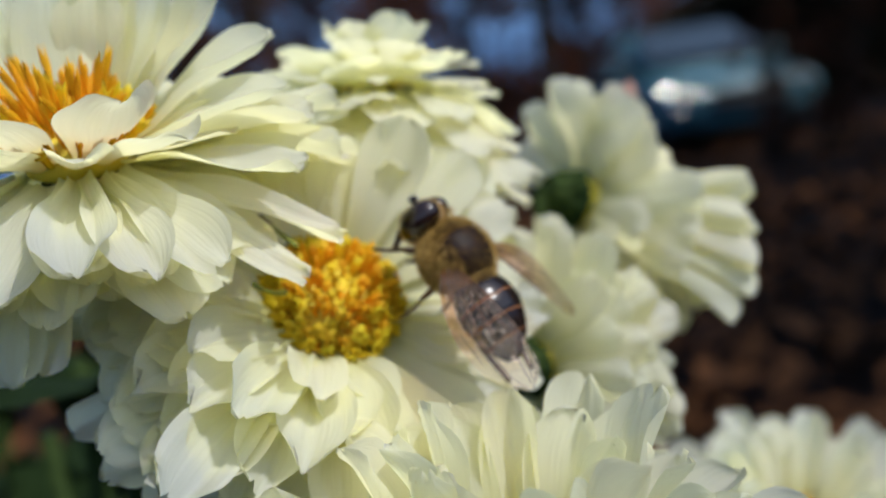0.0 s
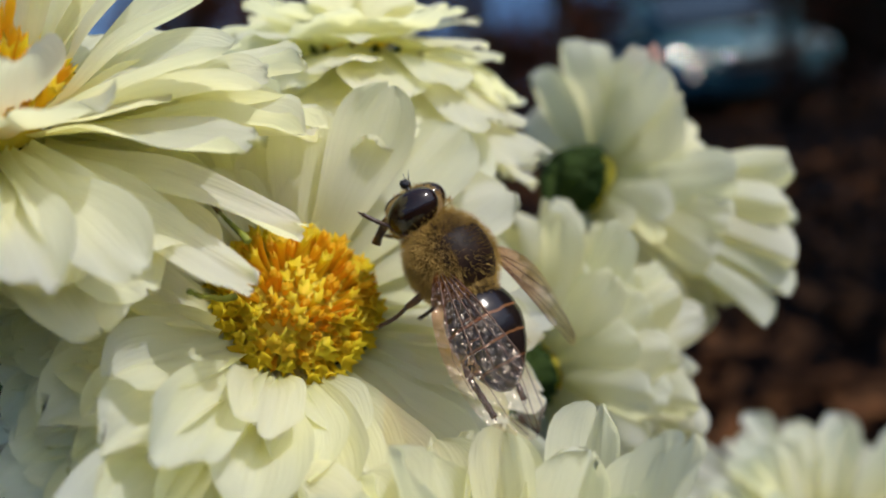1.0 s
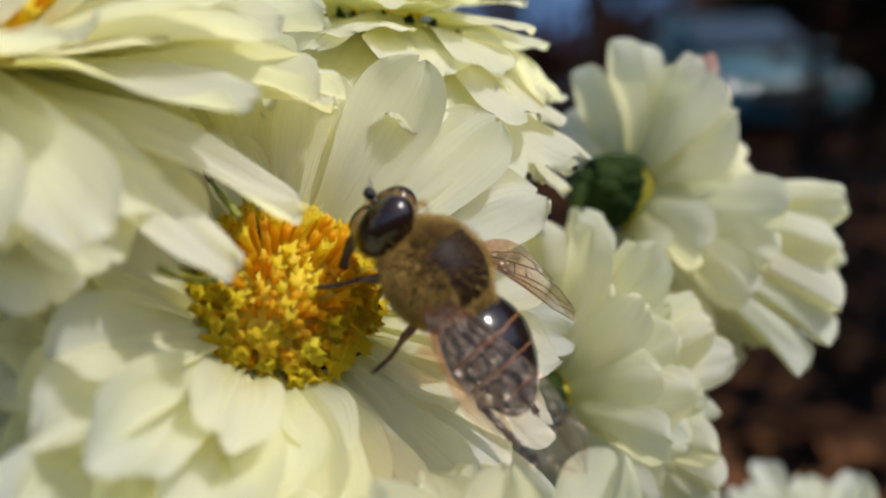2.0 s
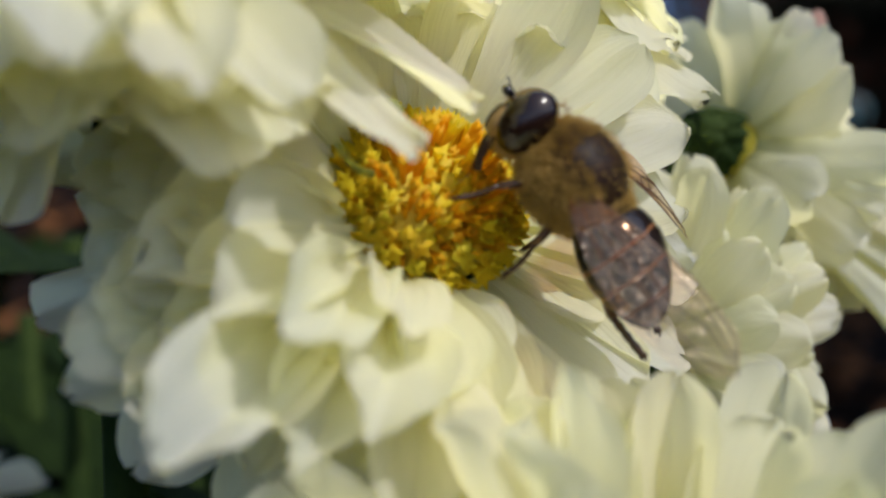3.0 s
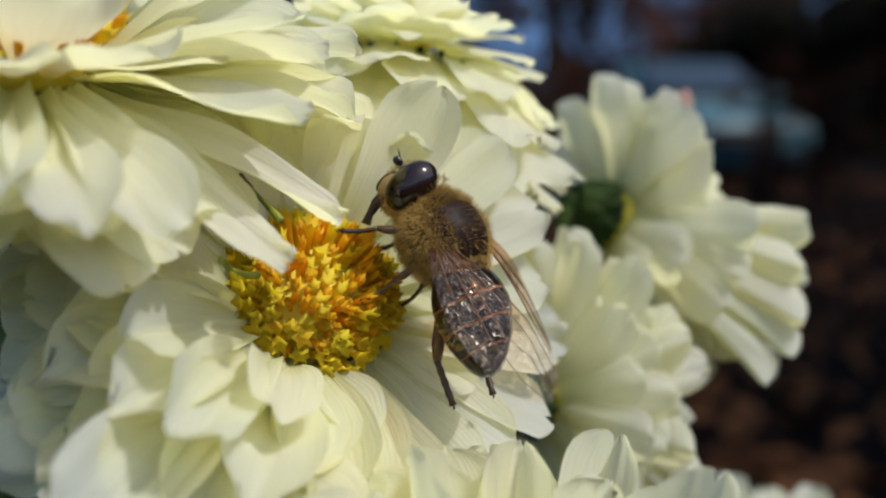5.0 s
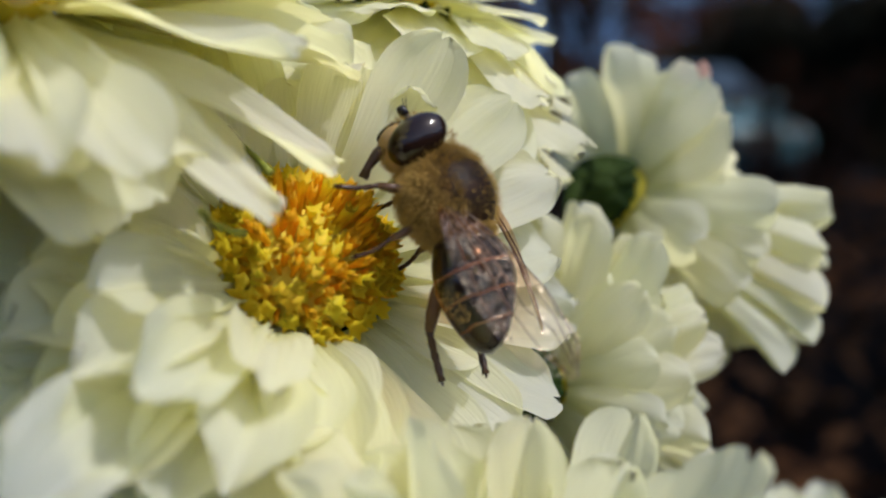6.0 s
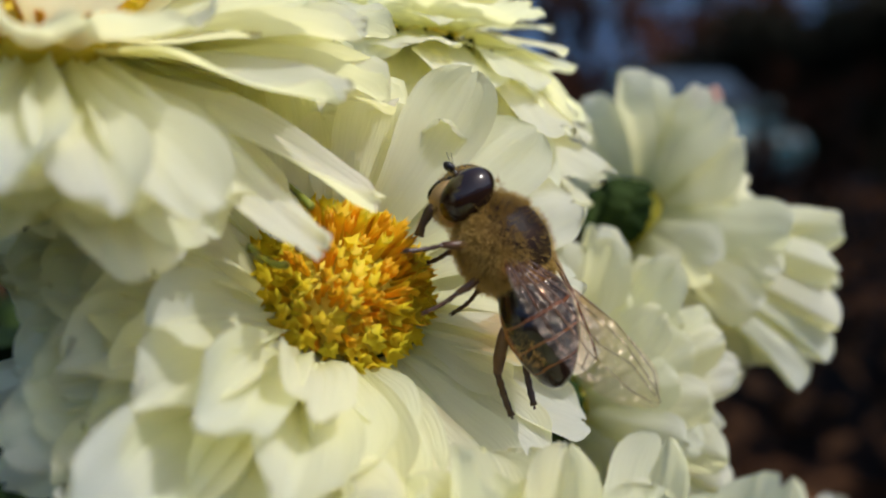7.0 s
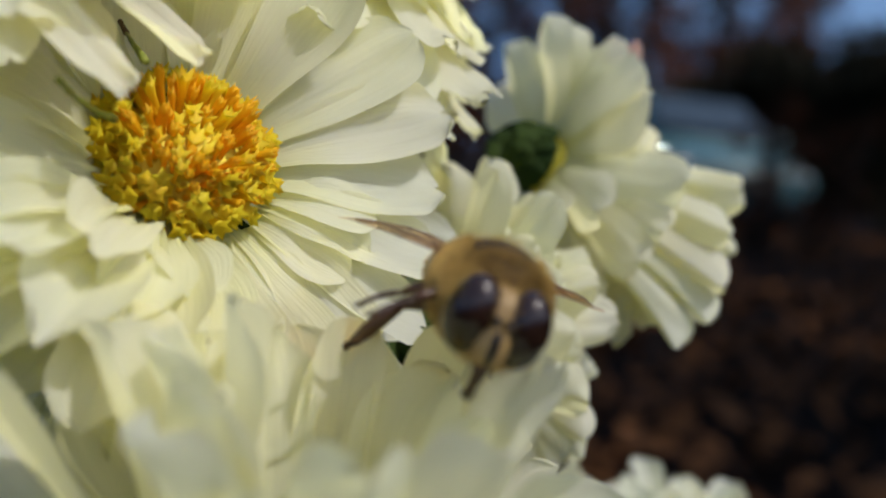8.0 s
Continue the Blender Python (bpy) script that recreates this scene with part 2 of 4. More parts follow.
def flower(label, centre, axis, rings, singles=(), disc=None, stem=None, seed=1, frill=0.025, ref=(1, 0, 0), green=0.0045, reach=0.035):
    """A many-petalled daisy head. rings: count, phase, foot radius, foot height, rise, length, width, bend, cup, scatter[, arc from, arc to]; lengths in mm."""
    rng = random.Random(seed)
    top = new("chrysanthemum_flower")
    top.matrix_world = axis_frame(centre, axis, ref)
    tagged(top, label, "flower", "white chrysanthemum flowers")
    for ring in rings:
        n, phase, r0, h, elev, length, width, bend, cup, sc = ring[:10]
        lo, hi = ring[10:12] if len(ring) > 10 else (0, 360)
        for k in range(n):
            a = phase + lo + (hi - lo) * (k + 0.5) / n + rng.gauss(0, 3.5) * sc
            ln = length * (1 + rng.uniform(-0.13, 0.10) * sc) / 1000
            wd = 0.97 * width * (1 + rng.uniform(-0.16, 0.12) * sc) / 1000
            data = petal_data(bend + rng.uniform(-12, 12) * sc, cup + rng.uniform(-0.15, 0.15) * sc, rng.randrange(4), PETAL, frill, wd / ln)
            part("petal", data, None, top, "", place(a, r0 / 1000, h / 1000, elev + rng.gauss(0, 5) * sc, ln, wd, rng.gauss(0, 9) * sc))
    for s in singles:
        a, r0, h, elev, length, width, bend, cup, twist = s[:9]
        mat = s[9] if len(s) > 9 else PETAL
        data = petal_data(bend, cup, rng.randrange(4), mat, frill, width / length)
        part("petal", data, None, top, "" if mat is PETAL else "pink-blushed petal", place(a, r0 / 1000, h / 1000, elev, length / 1000, width / 1000, twist))
    if disc:
        radius, dome, n, tall, recess = disc[:5]
        orange = disc[5] if len(disc) > 5 else 0.0
        bm = bmesh.new()
        for v in ball(bm, (0, 0, 0), (radius / 1000 * 0.99, radius / 1000 * 0.99, (dome + 0.35) / 1000), 28, 12):
            if v.co.z < -0.001:
                v.co.z = -0.001
        part("disc", bm, DISC_BED, top, "yellow-green disc bed")
        for k in range(n):
            q = math.sqrt((k + 0.5) / n)
            a = k * 2.39996
            r = radius * q
            out = q * 52 + rng.gauss(0, 11)
            z = dome * math.sqrt(max(0.0, 1 - q * q)) * 0.95
            t = tall * (1 - recess * math.exp(-(q / 0.22) ** 2)) * rng.uniform(0.8, 1.2) * (1.1 - 0.3 * q + 0.45 * math.exp(-((q - 0.45) / 0.16) ** 2))
            young = rng.random() < (0.75 if 0.22 < q < 0.62 else 0.1) + orange
            wide = (1.15 if young else 1.3 + 0.4 * q) * rng.uniform(0.85, 1.15) / 1000
            m = pose(r / 1000 * math.cos(a), r / 1000 * math.sin(a), z / 1000, 0, 0, math.degrees(a)) @ pose(0, 0, 0, rng.gauss(0, 6), out, 0) @ Matrix.Diagonal((wide, wide, t / 1000, 1))
            part("floret", FLORET_BUDS[rng.randrange(6)] if young else FLORETS[rng.randrange(8)], None, top, "", m)
    bm = bmesh.new()
    prof = [(-0.0009, 1.0), (-0.0028, 0.92), (-0.0048, 0.62), (-0.0066, 0.34)]
    tube(bm, [(0, 0, z) for z, _ in prof], [green * s for _, s in prof], 18)
    for ringno, (cnt, zz, tilt, ln) in enumerate(((16, -0.0042, 55, 1.25 * green), (14, -0.0058, 62, 1.0 * green))):
        for k in range(cnt):
            m = pose(0, 0, zz, 0, 0, 360 * (k + 0.5 * ringno) / cnt) @ Matrix.Translation((green * 0.62, 0, 0)) @ pose(0, 0, 0, 0, -tilt + rng.uniform(-8, 8), 0)
            vs = ball(bm, (ln * 0.5, 0, 0), (ln * 0.5, 0.0009, 0.00035), 8, 5)
            bmesh.ops.transform(bm, matrix=m, verts=vs)
    part("calyx", bm, GREEN, top, "green scaly calyx")
    if stem is not None:
        inv = top.matrix_world.inverted()
        start = top.matrix_world @ Vector((0, 0, -0.006))
        down = top.matrix_world.to_3x3() @ Vector((0, 0, -1))
        end = Vector(stem)
        pts = []
        for k in range(13):
            s = k / 12
            b = start + down * reach * (1 - (1 - s) ** 2)
            pts.append(b.lerp(end, s ** 1.4))
        bm = bmesh.new()
        tube(bm, [inv @ p for p in pts], [0.0013 + 0.0008 * k / 12 for k in range(13)], 10)
        part("stem", bm, GREEN, top)
    return top


# ---- the flowers ----
MAIN_AXIS = (0.39, -0.70, 0.60)
main_flower = flower(
    "open ivory chrysanthemum with a full golden disc", (-0.0093, 0.0692, 0.5781), MAIN_AXIS,
    [
        (17, 4, 4.8, -2.2, -6, 17.5, 5.5, 8, 0.22, 1.0),
        (12, 14, 5.0, -1.4, 4, 17.0, 5.3, 6, 0.25, 1.0, 80, 260),
        (13, 14, 5.2, -0.8, 14, 14.0, 5.0, 10, 0.30, 1.0, 90, 270),
        (13, 0, 5.0, -0.6, 20, 16.0, 5.8, 14, 0.35, 1.0, -185, -75),
        (11, 4, 5.3, -0.2, 32, 12.5, 5.6, 16, 0.40, 1.0, -190, -75),
        (9, 0, 5.6, 0.0, 26, 10.0, 5.6, 16, 0.40, 1.0, -200, -60),
        (9, 0, 5.5, 0.4, 34, 7.0, 5.0, 20, 0.45, 1.0, -200, -70),
        (6, 0, 5.8, -0.4, 12, 8.0, 4.6, 10, 0.3, 1.0, -64, 10),
        (7, 0, 5.6, 0.2, 40, 7.0, 4.6, 4, 0.3, 1.0, 80, 165),
        (8, 0, 5.4, -0.2, 24, 12.0, 5.2, 6, 0.35, 1.0, 115, 220),
        (7, 6, 5.0, -0.8, 10, 15.0, 5.4, 6, 0.35, 1.0, 115, 220),
    ],
    singles=[
        (-123, 4.8, -1.2, 30, 23, 5.5, 4, 0.22, 0), (-141, 4.8, -1.2, 9, 18.5, 6, 6, 0.22, 0), (-163, 4.8, -1, 12, 15.5, 5.8, 6, 0.25, 0),
        (-104, 5, -0.4, 39, 16.8, 5.8, 12, 0.35, 0), (-121, 5, -0.4, 26, 18.6, 5.5, 8, 0.3, 0), (-112, 5, -0.2, 30, 17.8, 5.8, 10, 0.35, 0),
        (-146, 5, -0.2, 24, 15, 5.8, 10, 0.35, 0), (-131, 5.2, 0, 38, 15.8, 5.5, 14, 0.4, 0), (-119, 5.4, 0.2, 45, 17.4, 5.2, 14, 0.4, 0),
        (-140, 5.4, 0.2, 47, 13.8, 5.4, 18, 0.45, 0), (-159, 5.2, 0, 21, 12.4, 5.4, 8, 0.35, 0), (-93, 5.4, 0.2, 40, 12, 5.4, 12, 0.4, 0),
        (-106, 5.6, 0.4, 55, 12, 5.2, 18, 0.45, 0), (-160, 4.8, -1, 6, 14.5, 6, 6, 0.25, 0), (-143, 4.8, -0.8, 11, 16.5, 6, 6, 0.25, 0),
        (-163, 5.6, 0.4, 50, 9.2, 5.2, 14, 0.4, 0), (-78, 5.4, 0, 26, 11, 5.4, 10, 0.35, 0), (-60, 5.4, -0.2, 18, 11, 4.5, 8, 0.3, 0),
        (68, 5, 0.2, 38, 14.2, 6, -4, 0.28, 0), (48, 5, 0.2, 22, 15, 6.2, 2, 0.24, 6), (31, 5, 0, 17, 15.2, 6.2, 4, 0.22, 4),
        (16, 5, -0.2, 8, 14, 6, 4, 0.22, 0), (-1, 5, -0.4, 4, 14.4, 5.6, 6, 0.2, -4), (-15, 5, -0.4, -1, 15, 5.6, 4, 0.2, -8),
        (-30, 5, -0.6, 4, 13, 5.6, 8, 0.25, 0), (-45, 5, -0.6, 8, 12.5, 5.6, 8, 0.25, 0), (90, 5.2, 0.2, 36, 11, 5.6, 0, 0.28, 0),
    ],
    disc=(5.0, 2.6, 215, 2.4, 0.5), stem=(-0.012, 0.10, 0.02), seed=11)
flower(
    "ivory chrysanthemum seen side-on with drooping petals and orange disc", (-0.0257, 0.0610, 0.5940), (0.08, -0.26, 0.95),
    [
        (7, 0, 4.4, -1.8, -64, 14.0, 6.0, 6, 0.2, 1.0, -175, -95),
        (5, 0, 4.4, -1.8, -64, 8.0, 5.4, 6, 0.2, 1.0, -95, -30),
        (6, 5, 4.4, -1.4, -38, 11.0, 5.4, 10, 0.2, 1.0, -165, -95),
        (5, 5, 4.4, -1.4, -38, 8.8, 5.2, 10, 0.2, 1.0, -95, -35),
        (12, 8, 4.5, -1.0, -14, 11.5, 5.4, 14, 0.25, 1.0, -165, -30),
        (12, 3, 4.4, -1.8, -30, 15.5, 5.6, 10, 0.25, 1.0, 40, 195),
        (7, 0, 4.5, -1.2, -14, 17.0, 5.4, 10, 0.25, 1.0, 25, 100),
        (12, 3, 4.6, -0.6, -2, 17.0, 5.4, 6, 0.3, 1.0, -4, 190),
        (8, 3, 4.4, -0.3, 6, 14.0, 5.4, 8, 0.3, 1.0, -20, 70),
        (10, 15, 4.2, 0.0, 20, 10.0, 5.4, 6, 0.4, 1.0),
        (9, 20, 4.2, 0.2, 58, 13.5, 6.4, -4, 0.35, 1.0, 20, 180),
    ],
    singles=[(-25.5, 4.2, -1.4, -21, 16.8, 3.2, 8, 0.10, 24), (-9.7, 4.2, -1.2, -17, 17.4, 3.4, 4, 0.2, 16), (-38, 4.2, -1.6, -28, 12.5, 6.0, 8, 0.2, 6), (-17, 4.2, -1.8, -26, 13.0, 5.2, 6, 0.2, 10), (-50, 4.2, -1.6, -34, 13.0, 6.2, 8, 0.2, 0),
             (40, 4.0, 0.2, 42, 14.5, 6.4, -4, 0.35, 0), (62, 4.0, 0.2, 52, 14.5, 6.4, -4, 0.35, 0), (20, 4.0, 0.2, 30, 14.5, 6.2, 0, 0.35, 0), (3, 4.2, 0.0, 20, 13.5, 6.0, 4, 0.35, 0), (85, 4.0, 0.2, 56, 14.0, 6.4, -4, 0.35, 0),
             (24, 4.5, -0.6, 5, 17.4, 4.4, 2, 0.3, 10), (19, 4.5, -1.0, -8, 17.4, 4.8, 4, 0.25, 0),
             (-60, 4.4, -1.0, -10, 14.0, 5.2, 6, 0.3, 0), (-46, 4.4, -1.0, -14, 14.5, 5.2, 8, 0.3, 0), (-75, 4.4, -0.8, -6, 13.5, 5.6, 8, 0.3, 0),
             (-115, 3.6, 0.0, 42, 8.5, 7.0, 6, 0.6, 0), (-48, 3.6, 0.0, 44, 9.0, 7.5, 6, 0.6, 0)],
    disc=(4.0, 2.2, 110, 4.2, 0.1, 0.6), stem=(-0.03, 0.08, 0.02), seed=23, green=0.0026)
flower(
    "ivory chrysanthemum turned aside, green calyx, pink-tipped petal", (0.0185, 0.1070, 0.5805), (0.87, 0.34, -0.30),
    [
        (5, 0, 3.4, -0.6, 0, 11.6, 6.6, -10, 0.3, 0.8, -40, 32),
        (7, 8, 3.4, 0.0, 14, 10.0, 6.4, -6, 0.35, 0.8, -35, 42),
        (7, 0, 3.2, 0.4, 32, 8.2, 6.4, -2, 0.35, 0.9, -30, 90),
        (7, 0, 3.4, 0.0, 34, 13.5, 6.0, 4, 0.35, 0.8, 75, 185),
        (9, 6, 3.2, 0.6, 50, 16.5, 5.4, 0, 0.35, 0.9, 60, 200),
        (9, 0, 3.0, 0.8, 58, 17.5, 4.8, 2, 0.35, 0.9, 50, 210),
        (7, 4, 3.0, 1.2, 58, 9.6, 5.6, 2, 0.35, 1.0, -60, 60),
        (9, 4, 3.0, 1.2, 68, 18.0, 4.8, 2, 0.35, 1.0, 60, 200),
        (8, 0, 2.4, 1.6, 80, 17.5, 5.4, 4, 0.3, 1.0),
        (8, 0, 3.0, 0.0, 28, 12.0, 6.0, 0, 0.3, 1.0, 200, 325),
    ],
    singles=[(4, 3.2, 0.2, 8, 13.0, 3.4, -10, 0.5, 10, PETAL_PINK), (-15, 3.4, -0.6, -24, 12.6, 6.6, -6, 0.35, 0), (-40, 3.4, -0.6, -26, 12.6, 6.4, -6, 0.35, 0), (-64, 3.4, -0.6, -20, 12.0, 6.2, -6, 0.35, 0), (-24, 3.4, -0.4, -8, 13.5, 6.8, -10, 0.4, 0), (-38, 3.4, -0.2, 0, 14.0, 6.4, -6, 0.4, 0),
             (130, 3.2, 0.2, 40, 20.5, 3.6, 0, 0.3, 0), (120, 3.2, 0.4, 46, 20.5, 3.4, 0, 0.3, 0), (108, 3.2, 0.4, 48, 19.5, 4.4, 0, 0.3, 0),
             (128, 3.4, -0.6, 4, 8.5, 6.0, 34, 0.5, 0), (146, 3.4, -0.6, 8, 9.0, 4.6, 30, 0.4, 0), (104, 3.4, -0.4, 10, 10.5, 6.2, 12, 0.4, 0)],
    disc=(3.2, 1.5, 40, 2.2, 0.2), stem=(0.014, 0.125, 0.02), seed=37, green=0.0030, ref=(0, 0, 1), reach=0.002)
flower(
    "crowded ivory chrysanthemum with frilled petal tips behind the others", (-0.0040, 0.0915, 0.5965), (0.12, 0.10, 0.98),
    [
        (19, 0, 5.0, -2.0, -72, 19.5, 7.4, -14, -0.1, 1.0),
        (20, 10, 5.0, -1.4, -58, 16.5, 7.4, -6, -0.1, 1.0),
        (20, 3, 4.8, -0.8, -44, 14.5, 7.2, 2, -0.1, 1.0),
        (19, 8, 4.6, -0.2, -30, 12.5, 7.0, 10, -0.1, 1.0),
        (18, 0, 4.2, 0.4, -14, 11.5, 6.6, 16, -0.1, 1.0),
        (15, 5, 3.6, 1.0, 6, 10.0, 6.2, 22, -0.1, 1.0),
        (12, 9, 2.8, 1.6, 30, 8.5, 5.6, 26, 0.1, 1.0),
        (8, 9, 1.6, 2.0, 58, 7.0, 5.0, 20, 0.3, 1.0),
    ],
    disc=(2.6, 1.6, 20, 1.6, 0.2), stem=(-0.01, 0.15, 0.02), seed=41, frill=0.06)
flower(
    "ivory chrysanthemum low in the cluster, its back turned", (0.0092, 0.0905, 0.5650), (0.72, 0.66, -0.10),
    [
        (9, 0, 2.6, -0.4, 8, 9.5, 5.4, -10, 0.35, 0.9, -50, 190),
        (10, 8, 2.6, 0.2, 24, 10.5, 5.6, -4, 0.35, 0.9, -40, 200),
        (11, 0, 2.4, 0.6, 40, 11.5, 5.4, 0, 0.35, 0.9, -40, 200),
        (10, 4, 2.4, 1.0, 54, 13.0, 5.4, 2, 0.35, 1.0, -40, 200),
        (9, 0, 2.2, 1.2, 68, 14.0, 5.2, 2, 0.35, 1.0),
        (8, 0, 2.4, 0.4, 34, 11.0, 5.6, 2, 0.35, 1.0, 200, 320),
    ],
    singles=[(-22, 2.6, 0.0, 12, 13.5, 6.2, 4, 0.3, 0), (-6, 2.6, 0.0, 18, 14.2, 6.0, 4, 0.3, 0), (8, 2.6, -0.2, 6, 12.8, 6.0, 8, 0.3, 0), (26, 2.6, 0.0, 20, 13.6, 6.0, 4, 0.3, 0), (-40, 2.6, 0.0, 10, 13.0, 6.0, 4, 0.3, 0), (12, 2.6, 0.2, 26, 12.6, 6.2, -2, 0.3, 0), (40, 2.6, 0.4, 40, 12.6, 5.8, 0, 0.3, 0), (135, 2.6, 0.4, 48, 15.5, 5.4, 0, 0.3, 0), (160, 2.6, 0.4, 40, 15.0, 5.0, 0, 0.3, 0)],
    disc=(2.0, 1.0, 16, 1.4, 0.2), stem=(0.012, 0.11, 0.02), seed=53, frill=0.04, green=0.0026, ref=(0, 0, 1), reach=0.002)
flower(
    "half-open ivory chrysanthemum with upright petals low before the fly", (0.0035, 0.0495, 0.5538), (0.08, -0.06, 1.0),
    [
        (15, 0, 4.2, -0.6, 26, 18.5, 5.6, -4, 0.3, 1.0),
        (15, 10, 4.2, 0.0, 44, 18.5, 5.4, -2, 0.35, 1.0),
        (15, 5, 4.0, 0.6, 60, 18.0, 5.2, 2, 0.4, 1.0),
        (11, 5, 3.6, 0.8, 74, 17.0, 5.0, 6, 0.4, 1.0),
    ],
    disc=(3.8, 1.8, 60, 2.6, 0.3), stem=(-0.005, 0.06, 0.02), seed=61)
flower(
    "open ivory chrysanthemum low behind the cluster", (0.0440, 0.1200, 0.5278), (0.15, -0.35, 0.90),
    [
        (17, 0, 3.6, -0.6, 12, 18.0, 5.4, 6, 0.3, 1.0),
        (16, 12, 3.8, 0.0, 34, 16.0, 5.2, 2, 0.35, 1.0),
        (14, 5, 3.8, 0.6, 56, 13.0, 4.8, 2, 0.4, 1.0),
    ],
    disc=(3.8, 1.8, 50, 2.4, 0.3), stem=(0.04, 0.15, 0.02), seed=71)
flower(
    "small ivory chrysanthemum deep in the dark foliage", (-0.0755, 0.1150, 0.5330), (0.1, -0.3, 0.9),
    [
        (14, 0, 3.0, -0.6, 10, 15.0, 5.2, 10, 0.3, 1.0),
        (12, 12, 3.0, 0.0, 34, 12.0, 5.0, 4, 0.35, 1.0),
    ],
    disc=(3.8, 1.6, 50, 2.2, 0.3), stem=(-0.06, 0.13, 0.02), seed=83)

# two withered petals at the rim of the golden disc
WITHERED = plain_noise("withered_brown", (0.05, 0.025, 0.012), (0.16, 0.09, 0.035), 900.0, 0.8)
BRACT = plain_noise("bract_green", (0.14, 0.17, 0.02), (0.28, 0.29, 0.03), 900.0, 0.6)
for a, b, split in (((-8.4, 11.3, 1.0), (-4.3, 0.9, 7.4), 0.62), ((-8.1, -4.9, 10.2), (-4.8, -1.8, 4.6), 0.05)):
    a, b = Vector(a) / 1000, Vector(b) / 1000
    line = [a.lerp(b, k / 10) + Vector((0.00006 * math.sin(k), 0.00005 * math.cos(k * 1.3), -0.0004 * math.sin(k * 0.314))) for k in range(11)]
    cut = max(2, round(10 * split))
    bm = bmesh.new()
    tube(bm, line[:cut + 1], [0.00016 if k % 2 else 0.00021 for k in range(cut + 1)], 7)
    part("withered_petal", bm, WITHERED if split > 0.3 else BRACT, main_flower, "thread-thin withered petal")
    bm = bmesh.new()
    tube(bm, line[cut:], [0.00012 + 0.00015 * k / (10 - cut) for k in range(11 - cut)], 8)
    part("bract", bm, BRACT, main_flower, "yellow-green pointed bract")


# ---- the foliage under the flowers ----
def leaf_mesh(seed):
    """A lobed chrysanthemum leaf of length 1 along +x with a folded midrib."""
    rng = random.Random(seed)
    bm = bmesh.new()
    n = 15
    mid, left, right = [], [], []
    for i in range(n + 1):
        u = i / n
        half = 0.34 * math.sin(math.pi * min(1.0, u * 0.92 + 0.05)) ** 0.8 * (1 - 0.42 * abs(math.sin(u * 10.5))) + 0.012
        z = 0.10 * math.sin(u * 2.6) - 0.16 * u * u
        mid.append(bm.verts.new((u, 0, z)))
        w = 0.05 * math.sin(u * 9 + seed)
        left.append(bm.verts.new((u + 0.06 * half, half, z + half * 0.30 + w * half * 2)))
        right.append(bm.verts.new((u + 0.06 * half, -half * rng.uniform(0.9, 1.1), z + half * 0.26 - w * half)))
    for i in range(n):
        bm.faces.new((mid[i], mid[i + 1], left[i + 1], left[i]))
        bm.faces.new((right[i], right[i + 1], mid[i + 1], mid[i]))
    return bm


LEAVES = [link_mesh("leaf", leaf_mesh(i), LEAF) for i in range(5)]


def foliage(label, foot, height, count, seed, spread=0.05, floor_z=0.10):
    """A leafy shoot: one stem from the ground with lobed leaves up its length."""
    rng = random.Random(seed)
    top = new("chrysanthemum_shoot")
    top.matrix_world = Matrix.Translation(foot)
    tagged(top, label, "plant", "leafy chrysanthemum shoots")
    bm = bmesh.new()
    lean = rng.uniform(-0.03, 0.03), rng.uniform(-0.03, 0.03)
    tube(bm, [(lean[0] * s, lean[1] * s, height * s) for s in (0, 0.25, 0.5, 0.75, 1.0)], [0.003, 0.0028, 0.0026, 0.0022, 0.0016], 8)
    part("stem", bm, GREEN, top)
    for k in range(count):
        s = 0.42 + 0.56 * (k + rng.random()) / count
        size = rng.uniform(0.03, 0.055)
        m = Matrix.Translation((lean[0] * s, lean[1] * s, height * s)) @ pose(0, 0, 0, rng.uniform(-25, 25), 0, k * 137.5 + rng.uniform(-20, 20)) @ pose(0, 0, 0, 0, rng.uniform(-30, 25), 0) @ Matrix.Diagonal((size, size, size, 1))
        part("leaf", LEAVES[rng.randrange(5)], None, top, "", m)
    return top


SHOOTS = [(-0.075, 0.10, 0.50), (-0.045, 0.135, 0.505), (-0.10, 0.17, 0.53), (-0.03, 0.085, 0.52), (0.005, 0.13, 0.52), (-0.06, 0.06, 0.48), (-0.09, 0.05, 0.47), (0.02, 0.07, 0.49), (-0.02, 0.045, 0.50), (0.05, 0.16, 0.46),
          (-0.085, 0.13, 0.54), (-0.06, 0.09, 0.535), (-0.11, 0.10, 0.55), (-0.045, 0.07, 0.53), (-0.12, 0.15, 0.56), (-0.07, 0.16, 0.55), (-0.14, 0.20, 0.56), (-0.035, 0.11, 0.545), (-0.095, 0.075, 0.52), (-0.05, 0.19, 0.56), (-0.015, 0.08, 0.525), (0.025, 0.105, 0.52),
          (-0.050, 0.088, 0.555), (-0.056, 0.102, 0.56), (-0.066, 0.125, 0.565), (-0.044, 0.078, 0.55), (-0.075, 0.11, 0.56), (-0.036, 0.095, 0.555),
          (-0.11, 0.22, 0.55), (-0.15, 0.26, 0.56), (-0.19, 0.30, 0.57), (-0.13, 0.32, 0.55), (-0.17, 0.21, 0.55), (-0.09, 0.27, 0.54), (-0.21, 0.36, 0.58), (-0.115, 0.185, 0.545)]
for i, (x, y, h) in enumerate(SHOOTS):
    foliage("dark green chrysanthemum shoot with lobed leaves, shade put into its colour", (x, y, 0.0), h, 16, 300 + i)

